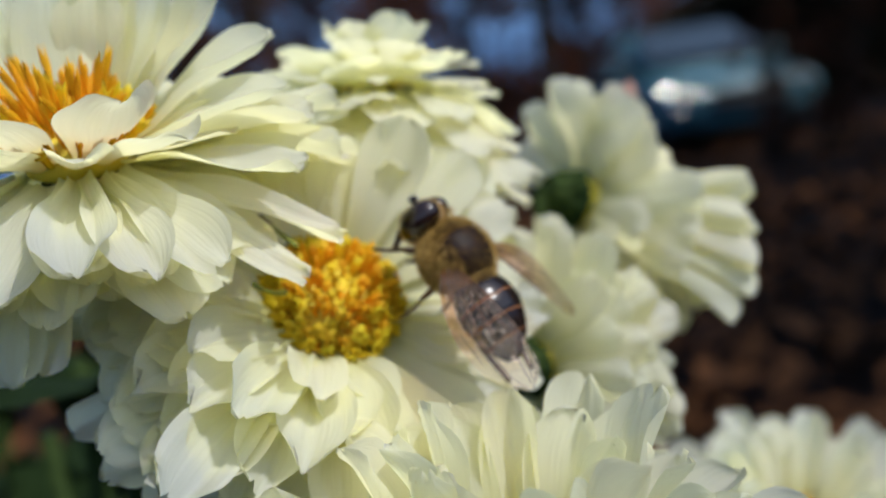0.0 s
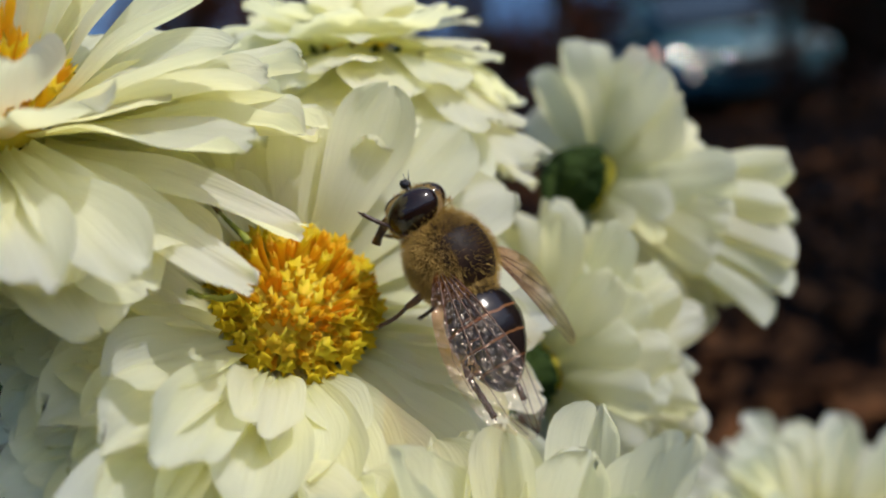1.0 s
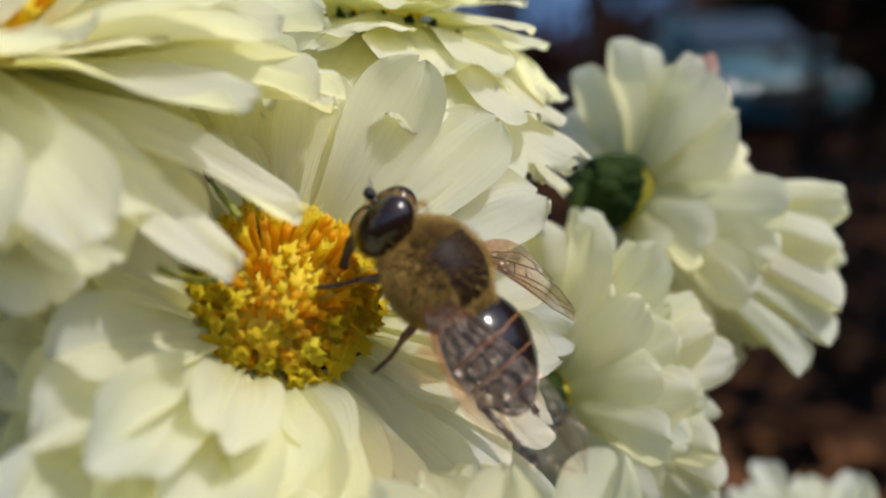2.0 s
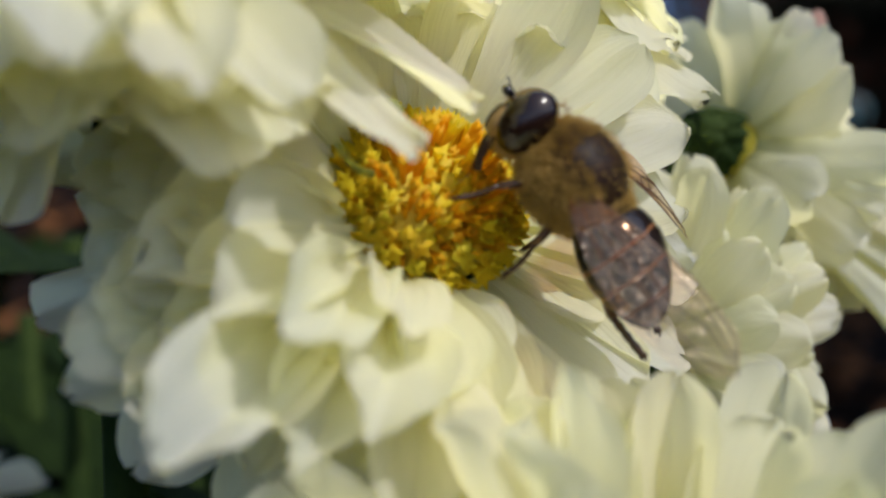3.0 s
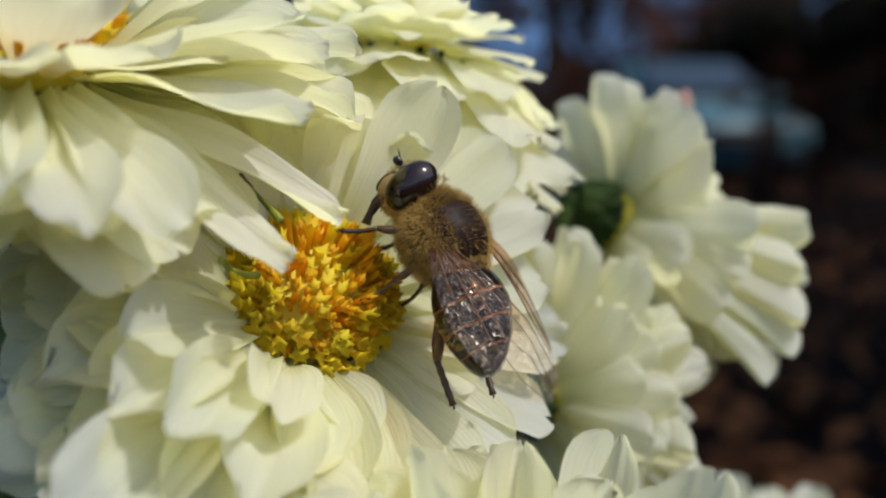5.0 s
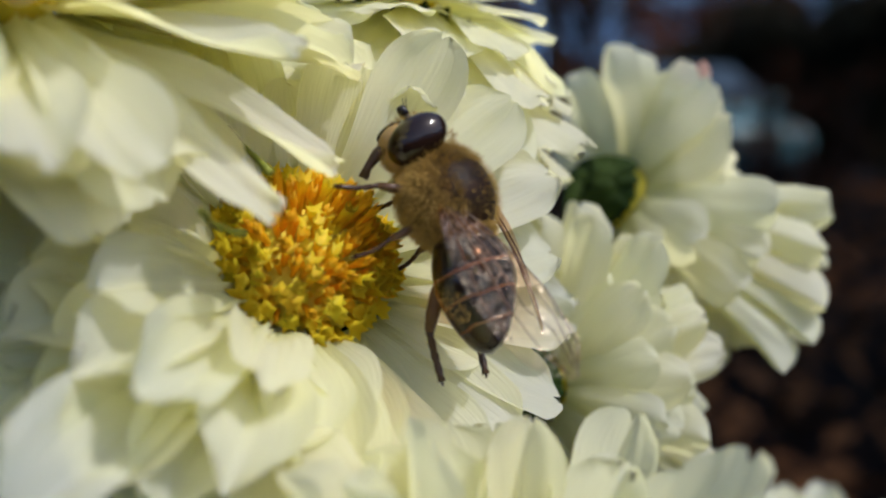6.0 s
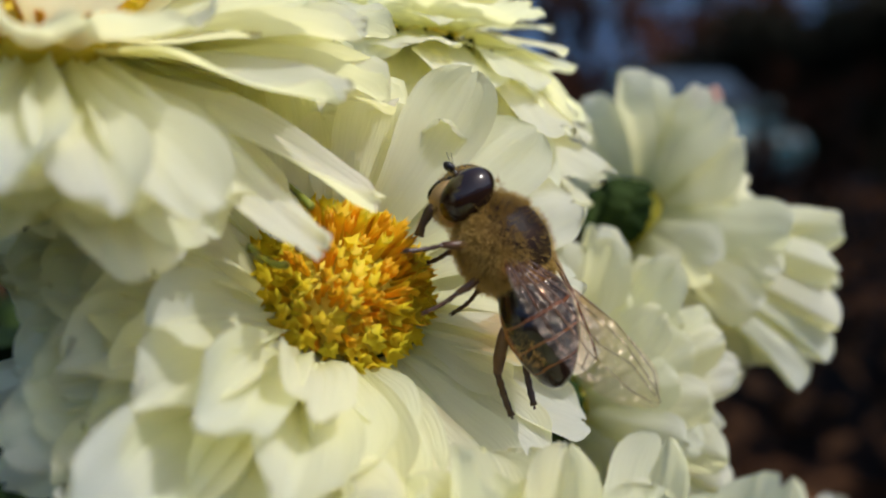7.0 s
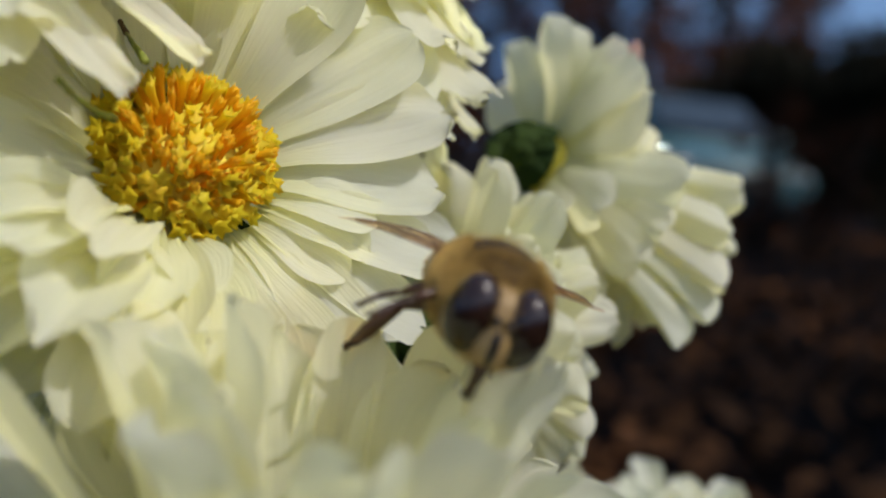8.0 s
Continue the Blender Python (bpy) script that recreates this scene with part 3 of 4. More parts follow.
# ---- the ground ----
def ground_material():
    m = Mat("shaded_leaf_mould")
    c = m.coords("Object")
    big = m.noise(c, 1.1, 4.0)
    mid = m.noise(c, 14.0, 5.0)
    fine = m.noise(c, 160.0, 4.0)
    # browns darker than soil: the garden's shade is put into them
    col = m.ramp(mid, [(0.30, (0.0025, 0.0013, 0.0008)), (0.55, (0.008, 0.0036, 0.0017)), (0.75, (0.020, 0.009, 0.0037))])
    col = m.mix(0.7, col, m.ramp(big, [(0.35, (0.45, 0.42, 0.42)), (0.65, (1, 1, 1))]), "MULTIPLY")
    return m.finish(m.principled(col, 0.95, Specular_IOR_Level=0.06, normal=m.bump(m.math("ADD", mid, m.math("MULTIPLY", fine, 0.3)), 0.8, 0.02)))


def sheet(name, size, cells, material, bump_fn=None):
    bm = bmesh.new()
    rows = []
    for i in range(cells + 1):
        row = []
        for j in range(cells + 1):
            # finer near the middle
            a, b = 2 * i / cells - 1, 2 * j / cells - 1
            x, y = size * a * abs(a) ** 3, size * b * abs(b) ** 3
            z = 0.02 * noise.noise(Vector((x * 1.3, y * 1.3, 0))) - 0.02 if abs(x) < 30 and abs(y) < 30 else -0.02
            row.append(bm.verts.new((x, y, z)))
        rows.append(row)
    for i in range(cells):
        for j in range(cells):
            bm.faces.new((rows[i][j], rows[i + 1][j], rows[i + 1][j + 1], rows[i][j + 1]))
    ob = new(name, link_mesh(name, bm, material))
    return ob


tagged(sheet("ground", 900.0, 60, ground_material()), "dark brown soil covered with leaf mould, shade put into its colour", "ground", kind="structure")

LITTER = plain_noise("dry_leaf", (0.02, 0.008, 0.004), (0.22, 0.092, 0.032), 40.0, 0.9, Specular_IOR_Level=0.1)


def litter():
    rng = random.Random(5)
    bm = bmesh.new()
    for k in range(9000):
        d = 1.2 + 12.4 * rng.random() ** 1.1
        a = rng.gauss(0.15, 0.5) if k % 2 else rng.uniform(-math.pi, math.pi)
        x, y = d * math.sin(a), d * math.cos(a)
        s = rng.uniform(0.02, 0.065)
        m = pose(x, y, rng.uniform(0.0, 0.015), rng.uniform(-35, 35), rng.uniform(-35, 35), rng.uniform(0, 360))
        pts = [(1, 0, 0.1), (0.45, 0.5, 0.3), (-0.4, 0.42, 0.2), (-1, 0, 0), (-0.4, -0.42, 0.22), (0.45, -0.5, 0.3)]
        vs = [bm.verts.new(m @ Vector((px * s, py * s, pz * s))) for px, py, pz in pts]
        c = bm.verts.new(m @ Vector((0, 0, -0.05 * s)))
        for k in range(6):
            bm.faces.new((vs[k], vs[(k + 1) % 6], c))
    ob = new("leaf_litter", link_mesh("leaf_litter", bm, LITTER))
    tagged(ob, "fallen brown leaves scattered over the soil", "leaf litter", kind="stuff")


litter()

# ---- the car ----
PAINT = plain_noise("teal_car_paint", (0.02, 0.065, 0.08), (0.07, 0.17, 0.20), 5.0, 0.35, 0.0, Specular_IOR_Level=0.25)
RUBBER = plain_noise("tyre_rubber", (0.01, 0.01, 0.01), (0.03, 0.03, 0.03), 30.0, 0.85)
CHROME = plain_noise("chrome", (0.75, 0.75, 0.75), (0.85, 0.85, 0.85), 20.0, 0.12, 0.0, Metallic=1.0)
DARK_GLASS = plain_noise("windscreen_glass", (0.01, 0.02, 0.025), (0.03, 0.045, 0.055), 5.0, 0.08, 0.0, Specular_IOR_Level=0.5)
LENS_GLASS = plain_noise("headlight_glass", (0.10, 0.12, 0.13), (0.16, 0.18, 0.19), 20.0, 0.4, 0.0)
SEAM = plain_noise("grille_black", (0.008, 0.008, 0.008), (0.02, 0.02, 0.02), 20.0, 0.5)


def loft(bm, sections):
    """Joins closed rings of equal count."""
    rings = [[bm.verts.new(p) for p in s] for s in sections]
    n = len(rings[0])
    for a, b in zip(rings, rings[1:]):
        for k in range(n):
            bm.faces.new((a[k], a[(k + 1) % n], b[(k + 1) % n], b[k]))
    bm.faces.new(rings[0][::-1])
    bm.faces.new(rings[-1])


def rounded(y, half, z0, z1, power=4.0, n=28):
    pts = []
    for k in range(n):
        a = 2 * math.pi * k / n
        c, s = math.cos(a), math.sin(a)
        x = half * math.copysign(abs(c) ** (2 / power), c)
        z = (z0 + z1) / 2 + (z1 - z0) / 2 * math.copysign(abs(s) ** (2 / power), s)
        pts.append((x, y, z))
    return pts


def car(m):
    top = new("parked_car")
    top.matrix_world = m
    tagged(top, "teal blue hatchback car parked on the leaf-strewn ground", "car")
    bm = bmesh.new()
    loft(bm, [rounded(0.0, 0.70, 0.30, 0.62), rounded(0.08, 0.80, 0.22, 0.74), rounded(0.5, 0.86, 0.2, 0.86), rounded(1.1, 0.87, 0.2, 0.93), rounded(2.6, 0.87, 0.2, 0.95), rounded(3.5, 0.85, 0.22, 0.95), rounded(3.9, 0.78, 0.28, 0.85)])
    body = part("body", bm, PAINT, top)
    bm = bmesh.new()
    loft(bm, [rounded(1.0, 0.74, 0.86, 0.94), rounded(1.75, 0.64, 0.86, 1.40, 3.2), rounded(2.6, 0.64, 0.86, 1.45, 3.2), rounded(3.3, 0.62, 0.86, 1.36, 3.2), rounded(3.75, 0.66, 0.84, 0.98)])
    part("cabin", bm, PAINT, top)
    bm = bmesh.new()
    q = [(-0.66, 1.03, 0.97), (0.66, 1.03, 0.97), (0.55, 1.66, 1.335), (-0.55, 1.66, 1.335)]
    off = Vector((0, -0.05, 0.075))
    a = [bm.verts.new(Vector(p) + off) for p in q]
    b = [bm.verts.new(Vector(p) + off * 0.6) for p in q]
    bm.faces.new(a)
    bm.faces.new(b[::-1])
    for k in range(4):
        bm.faces.new((a[k], b[k], b[(k + 1) % 4], a[(k + 1) % 4]))
    part("windscreen", bm, DARK_GLASS, top, "windscreen reflecting the sky", smooth=False)
    for s in (-1, 1):
        bm = bmesh.new()
        ball(bm, (s * 0.60, 0.10, 0.62), (0.15, 0.09, 0.085))
        part("headlight", bm, LENS_GLASS, top, "clear headlight")
        bm = bmesh.new()
        ball(bm, (s * 0.93, 1.25, 1.0), (0.11, 0.07, 0.075))
        part("wing_mirror", bm, PAINT, top)
        bm = bmesh.new()
        q = [(s * 0.80, 1.35, 0.97), (s * 0.80, 3.3, 0.97), (s * 0.665, 3.1, 1.30), (s * 0.665, 1.85, 1.30)]
        vs = [bm.verts.new(p) for p in q]
        ws = [bm.verts.new((p[0] - s * 0.03, p[1], p[2])) for p in q]
        bm.faces.new(vs)
        bm.faces.new(ws[::-1])
        for k in range(4):
            bm.faces.new((vs[k], ws[k], ws[(k + 1) % 4], vs[(k + 1) % 4]))
        part("side_window", bm, DARK_GLASS, top, smooth=False)
        for y in (0.75, 3.1):
            bm = bmesh.new()
            prof = [(-0.09, 0.24), (-0.08, 0.30), (0.08, 0.30), (0.09, 0.24)]
            tube(bm, [(s * 0.78 + dx, y, 0.30) for dx, _ in prof], [r for _, r in prof], 22)
            wheel = part("wheel", bm, RUBBER, top, "black tyre")
            bm = bmesh.new()
            tube(bm, [(s * 0.78 + s * dx, y, 0.30) for dx in (0.07, 0.098)], [0.19, 0.17], 18)
            part("rim", bm, CHROME, wheel, "metal wheel rim")
    # bright convex dishes added for the sun glints, canted between sun and view
    spots = ((-0.93, 0.70, 0.027), (-0.70, 0.64, 0.030), (-0.79, 0.49, 0.026), (-0.46, 0.57, 0.012))
    for x, z, r in spots:
        at = Vector((x, -0.08, z))
        spot = m @ at
        cant = (TO_SUN + (Vector((0, 0, 0.59)) - spot).normalized()).normalized()
        cant = m.to_3x3().inverted() @ cant
        bm = bmesh.new()
        rings = []
        for k in range(6):
            q = r * k / 5
            rings.append([bm.verts.new((q * math.cos(a), q * math.sin(a), -q * q / 1.1)) for a in (2 * math.pi * s / 20 for s in range(20))] if k else [bm.verts.new((0, 0, 0))])
        for s in range(20):
            bm.faces.new((rings[0][0], rings[1][s], rings[1][(s + 1) % 20]))
            for k in range(1, 5):
                bm.faces.new((rings[k][s], rings[k + 1][s], rings[k + 1][(s + 1) % 20], rings[k][(s + 1) % 20]))
        back = [bm.verts.new((v.co.x * 0.8, v.co.y * 0.8, -0.03)) for v in rings[5]]
        for s in range(20):
            bm.faces.new((rings[5][s], back[s], back[(s + 1) % 20], rings[5][(s + 1) % 20]))
        bm.faces.new(back[::-1])
        part("reflector", bm, CHROME, top, "bright chrome dish added to throw a sun glint", Matrix.Translation(at) @ cant.to_track_quat("Z", "Y").to_matrix().to_4x4())
    bm = bmesh.new()
    loft(bm, [rounded(-0.03, 0.42, 0.42, 0.56), rounded(0.05, 0.44, 0.40, 0.58)])
    part("grille", bm, SEAM, top)
    bm = bmesh.new()
    loft(bm, [rounded(-0.05, 0.40, 0.585, 0.62), rounded(0.05, 0.40, 0.585, 0.62)])
    part("grille_trim", bm, SEAM, top, "black trim over the grille")
    return top


car(pose(3.05, 10.1, -0.02, 0, 0, 8))

# ---- the trees ----
BARK = plain_noise("bark", (0.018, 0.012, 0.009), (0.06, 0.042, 0.03), 22.0, 0.9, 0.8, 0.02, Specular_IOR_Level=0.08)
AUTUMN = plain_noise("autumn_leaf", (0.035, 0.012, 0.006), (0.13, 0.045, 0.018), 2.2, 0.7, Specular_IOR_Level=0.08)
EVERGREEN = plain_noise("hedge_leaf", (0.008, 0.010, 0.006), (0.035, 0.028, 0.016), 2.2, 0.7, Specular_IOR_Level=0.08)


def leaf_cloud(clumps, per, size, seed):
    """Many small folded leaves round the given clump centres (centre, radius)."""
    rng = np.random.default_rng(seed)
    verts, faces = [], []
    for c, r in clumps:
        d = rng.normal(size=(per, 3))
        d /= np.linalg.norm(d, axis=1)[:, None]
        at = np.array(c) + d * (rng.random((per, 1)) ** 0.45) * np.array(r)
        for p in at:
            a, b = rng.normal(size=3), rng.normal(size=3)
            a /= np.linalg.norm(a)
            b -= a * (a @ b)
            b /= np.linalg.norm(b)
            s = size * rng.uniform(0.6, 1.3)
            k = len(verts)
            n = np.cross(a, b) * 0.2 * s
            verts += [tuple(p - a * s), tuple(p + b * s * 0.5 + n), tuple(p + a * s), tuple(p - b * s * 0.5 + n)]
            faces += [(k, k + 1, k + 2), (k, k + 2, k + 3)]
    me = bpy.data.meshes.new("crown")
    me.from_pydata(verts, [], faces)
    return me


def tree(label, foot, height, trunk_r, clumps, per, size, material, seed):
    rng = random.Random(seed)
    top = new("tree")
    top.matrix_world = Matrix.Translation(foot)
    tagged(top, label, "tree", "trees round the garden")
    bm = bmesh.new()
    pts = [(rng.uniform(-0.08, 0.08) * k, rng.uniform(-0.08, 0.08) * k, height * k / 6) for k in range(7)]
    tube(bm, pts, [trunk_r * (1.25 if k == 0 else 1) * (1 - 0.11 * k) for k in range(7)], 12)
    part("trunk", bm, BARK, top)
    for c, r in clumps:
        bm = bmesh.new()
        start = Vector(pts[rng.choice((2, 3, 4))])
        end = Vector(c)
        mid = start.lerp(end, 0.5) + Vector((rng.uniform(-0.2, 0.2), rng.uniform(-0.2, 0.2), 0.15))
        tube(bm, [start, mid, end], [trunk_r * 0.38, trunk_r * 0.24, trunk_r * 0.07], 8)
        part("limb", bm, BARK, top)
    me = leaf_cloud(clumps, per, size, seed)
    me.materials.append(material)
    part("crown", me, None, top)
    return top


def clump_set(seed, n, spread, z0, z1, r):
    rng = random.Random(seed)
    return [((rng.uniform(-spread, spread), rng.uniform(-spread, spread), rng.uniform(z0, z1)), (r * rng.uniform(0.7, 1.2), r * rng.uniform(0.7, 1.2), r * rng.uniform(0.5, 0.9))) for _ in range(n)]


# the first two trees stand out of view, added to shade the ground
tree("tall dark tree with sparse russet leaves, added out of view for shade", (10.2, 5.2, 0), 6.5, 0.20, clump_set(1, 26, 2.8, 3.0, 7.0, 1.3), 420, 0.085, AUTUMN, 1)
tree("tall dark tree with sparse russet leaves, added out of view for shade", (5.0, 5.5, 0), 6.0, 0.16, clump_set(2, 30, 2.4, 3.2, 6.2, 1.2), 420, 0.085, AUTUMN, 2)
tree("slender bare-stemmed tree with a few brown leaves", (1.5, 14.5, 0), 6.0, 0.11, clump_set(3, 10, 1.6, 1.4, 5.0, 0.55), 120, 0.08, AUTUMN, 3)
tree("slender bare-stemmed tree with a few brown leaves", (0.55, 13.0, 0), 5.5, 0.09, clump_set(4, 9, 1.4, 1.6, 4.6, 0.5), 120, 0.08, AUTUMN, 4)
tree("slender bare-stemmed tree with a few brown leaves", (-2.2, 14.0, 0), 5.5, 0.10, clump_set(5, 9, 1.4, 1.6, 4.6, 0.5), 120, 0.08, AUTUMN, 5)
tree("slender bare-stemmed tree with a few brown leaves", (2.35, 16.0, 0), 6.0, 0.12, clump_set(6, 10, 1.5, 1.2, 4.6, 0.5), 120, 0.08, AUTUMN, 6)


def bush(label, foot, clumps, per, size, seed, material=EVERGREEN):
    top = new("bush")
    top.matrix_world = Matrix.Translation(foot)
    tagged(top, label, "bush", "dark bushes round the garden")
    for k in range(5):
        bm = bmesh.new()
        e = Vector(clumps[k % len(clumps)][0])
        tube(bm, [(0.05 * k - 0.1, 0, 0), e * 0.5, e], [0.04, 0.03, 0.01], 7)
        part("branch", bm, BARK, top)
    me = leaf_cloud(clumps, per, size, seed)
    me.materials.append(material)
    part("crown", me, None, top)


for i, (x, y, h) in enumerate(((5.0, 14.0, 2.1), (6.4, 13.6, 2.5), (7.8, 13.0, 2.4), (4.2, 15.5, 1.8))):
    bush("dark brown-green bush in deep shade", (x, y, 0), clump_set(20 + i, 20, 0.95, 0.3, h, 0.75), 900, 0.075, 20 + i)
# a ragged line of far trees along the horizon
rng_far = random.Random(91)
for i in range(13):
    x = -9.0 + 1.35 * i + rng_far.uniform(-0.4, 0.4)
    y = 19.0 + rng_far.uniform(-2.5, 3.0)
    tree("far dark tree with thin russet foliage", (x, y, 0), 6.5, 0.13, clump_set(100 + i, 15, 1.3, 0.5, 1.5 if -0.5 < x < 4.5 else 4.6, 0.75), 90, 0.11, AUTUMN, 100 + i)
for i, (x, y, h) in enumerate(((1.05, 8.2, 1.5), (2.55, 8.0, 1.2), (3.2, 8.4, 1.1))):
    bush("bare twiggy shrub with a few russet leaves", (x, y, 0), clump_set(60 + i, 12, 0.32, 0.25, h, 0.22), 34, 0.034, 60 + i, AUTUMN)
# unseen shrubs, put in beside the view to throw shade on the near ground
bush("tall dark shrub added out of view to shade the flower bed", (1.85, 1.75, 0), clump_set(41, 24, 0.42, 0.5, 2.3, 0.36), 700, 0.04, 41)
bush("tall dark shrub added out of view to shade the flower bed", (3.0, 2.2, 0), clump_set(40, 26, 0.8, 0.4, 2.5, 0.55), 700, 0.05, 40)


# ---- the far ridge ----
def ridge():
    """A wooded ridge added far behind the garden, all round, with painted blue haze."""
    bm = bmesh.new()
    foot, crest, back = [], [], []
    n = 180
    for k in range(n):
        a = 2 * math.pi * k / n
        far = 420 + 30 * math.sin(3 * a + 1)
        h = 88 + 9 * math.sin(5 * a) + 5 * math.sin(13 * a + 2) + 2.5 * math.sin(37 * a)
        c, s = math.cos(a), math.sin(a)
        foot.append(bm.verts.new((far * 0.86 * c, far * 0.86 * s, -0.5)))
        crest.append(bm.verts.new((far * c, far * s, h)))
        back.append(bm.verts.new((far * 1.2 * c, far * 1.2 * s, -0.5)))
    for k in range(n):
        j = (k + 1) % n
        bm.faces.new((foot[k], foot[j], crest[j], crest[k]))
        bm.faces.new((crest[k], crest[j], back[j], back[k]))
    # haze is painted as a blue base colour, in place of blue sky
    ob = new("backdrop", link_mesh("backdrop", bm, plain_noise("painted_haze_blue", (0.07, 0.13, 0.24), (0.15, 0.26, 0.42), 0.06, 0.95, 0.2, 1.0, Specular_IOR_Level=0.05)))
    tagged(ob, "far wooded ridge added as backdrop, sky-blue haze painted on", "hills", kind="structure")


ridge()


# ---- the fly ----
FUZZ = plain_noise("golden_fuzz", (0.34, 0.21, 0.045), (0.68, 0.45, 0.14), 900.0, 0.8, 0.5, 0.0002, Specular_IOR_Level=0.08)


def thorax_material():
    """Brown skin with a dark bald patch on the back."""
    m = Mat("thorax_skin")
    c = m.node("ShaderNodeTexCoord").outputs["Object"]
    z = m.node("ShaderNodeSeparateXYZ", Vector=c).outputs[2]
    n = m.noise(c, 800.0, 4.0)
    side = m.ramp(n, [(0.35, (0.09, 0.052, 0.012)), (0.65, (0.22, 0.135, 0.035))])
    back = m.ramp(n, [(0.35, (0.006, 0.003, 0.002)), (0.65, (0.030, 0.014, 0.006))])
    col = m.mix(m.ramp(m.math("DIVIDE", z, 0.0029), [(0.42, (0, 0, 0)), (0.60, (1, 1, 1))]), side, back)
    return m.finish(m.principled(col, 0.5, m.bump(n, 0.6, 0.0002), Specular_IOR_Level=0.12))


THORAX = thorax_material()
LEG = plain_noise("leg_brown", (0.016, 0.007, 0.004), (0.075, 0.030, 0.011), 900.0, 0.35, 0.3, 0.0001)
SHIN = plain_noise("shin_brown", (0.035, 0.014, 0.006), (0.13, 0.055, 0.020), 900.0, 0.4, 0.3, 0.0001)
EYE_SKIN = plain_noise("eye_brown_black", (0.012, 0.006, 0.004), (0.028, 0.012, 0.007), 500.0, 0.10, 0.0, 0.0001, Specular_IOR_Level=0.5)
FACE = plain_noise("tan_face", (0.22, 0.13, 0.045), (0.48, 0.32, 0.13), 700.0, 0.6, 0.4, 0.0001)
BLACK = plain_noise("gloss_black", (0.006, 0.005, 0.004), (0.018, 0.013, 0.010), 700.0, 0.25, 0.0, 0.0001)


def abdomen_material():
    m = Mat("banded_abdomen")
    c = m.node("ShaderNodeTexCoord").outputs["Object"]
    sep = m.node("ShaderNodeSeparateXYZ", Vector=c)
    x, y = sep.outputs[0], sep.outputs[1]
    wob = m.math("MULTIPLY", m.math("SUBTRACT", m.noise(c, 600.0, 3.0), 0.5), 0.0005)
    s = m.math("DIVIDE", m.math("ADD", m.math("MULTIPLY", x, -1.0), wob), 0.0076)
    bands = m.ramp(s, [(0.18, (0.012, 0.008, 0.007)), (0.315, (0.012, 0.008, 0.007)), (0.335, (0.26, 0.11, 0.04)), (0.352, (0.014, 0.009, 0.007)), (0.545, (0.014, 0.009, 0.007)), (0.56, (0.28, 0.12, 0.045)), (0.575, (0.016, 0.010, 0.008)), (0.755, (0.016, 0.010, 0.008)), (0.768, (0.22, 0.09, 0.035)), (0.78, (0.025, 0.013, 0.009))])
    side = m.math("ABSOLUTE", y)
    flank = m.ramp(m.math("DIVIDE", side, 0.0026), [(1.02, (0, 0, 0)), (1.14, (1, 1, 1))])
    low = m.ramp(m.math("DIVIDE", m.math("MULTIPLY", sep.outputs[2], -1.0), 0.0024), [(0.58, (0, 0, 0)), (0.85, (1, 1, 1))])
    flank = m.mix(1.0, flank, low, "LIGHTEN")
    front = m.ramp(s, [(0.0, (0, 0, 0)), (0.12, (1, 1, 1)), (0.48, (1, 1, 1)), (0.66, (0.25, 0.25, 0.25)), (0.85, (0.1, 0.1, 0.1))])
    mask = m.mix(1.0, flank, front, "MULTIPLY")
    col = m.mix(mask, bands, (0.42, 0.17, 0.04))
    return m.finish(m.principled(col, 0.17, m.bump(m.noise(c, 1500.0, 3.0), 0.15, 0.0001), Specular_IOR_Level=0.45))


ABDOMEN = abdomen_material()


def wing_material():
    """A clear crinkled film, rust-tinted towards the hinge."""
    m = Mat("clear_wing")
    uv = m.node("ShaderNodeUVMap").outputs[0]
    along = m.node("ShaderNodeSeparateXYZ", Vector=uv).outputs[0]
    n = m.noise(uv, 27.0, 1.0)
    gloss = m.node("ShaderNodeBsdfGlossy", Color=(0.98, 0.82, 0.66, 1), Roughness=0.17, Normal=m.bump(n, 1.0, 0.0005)).outputs[0]
    tint = m.ramp(along, [(0.05, (0.62, 0.32, 0.17)), (0.40, (0.80, 0.55, 0.37)), (0.72, (0.95, 0.90, 0.82))])
    clear = m.node("ShaderNodeBsdfTransparent", Color=tint).outputs[0]
    fres = m.node("ShaderNodeFresnel", IOR=1.6).outputs[0]
    return m.finish(m.node("ShaderNodeMixShader", Fac=m.math("ADD", m.math("MULTIPLY", fres, 0.2), 0.065), i1=clear, i2=gloss).outputs[0])


WING = wing_material()
VEIN = plain_noise("wing_vein", (0.06, 0.025, 0.010), (0.20, 0.09, 0.035), 700.0, 0.4, 0.0, 0.0001)
MM = 0.00118
HM = 0.00128


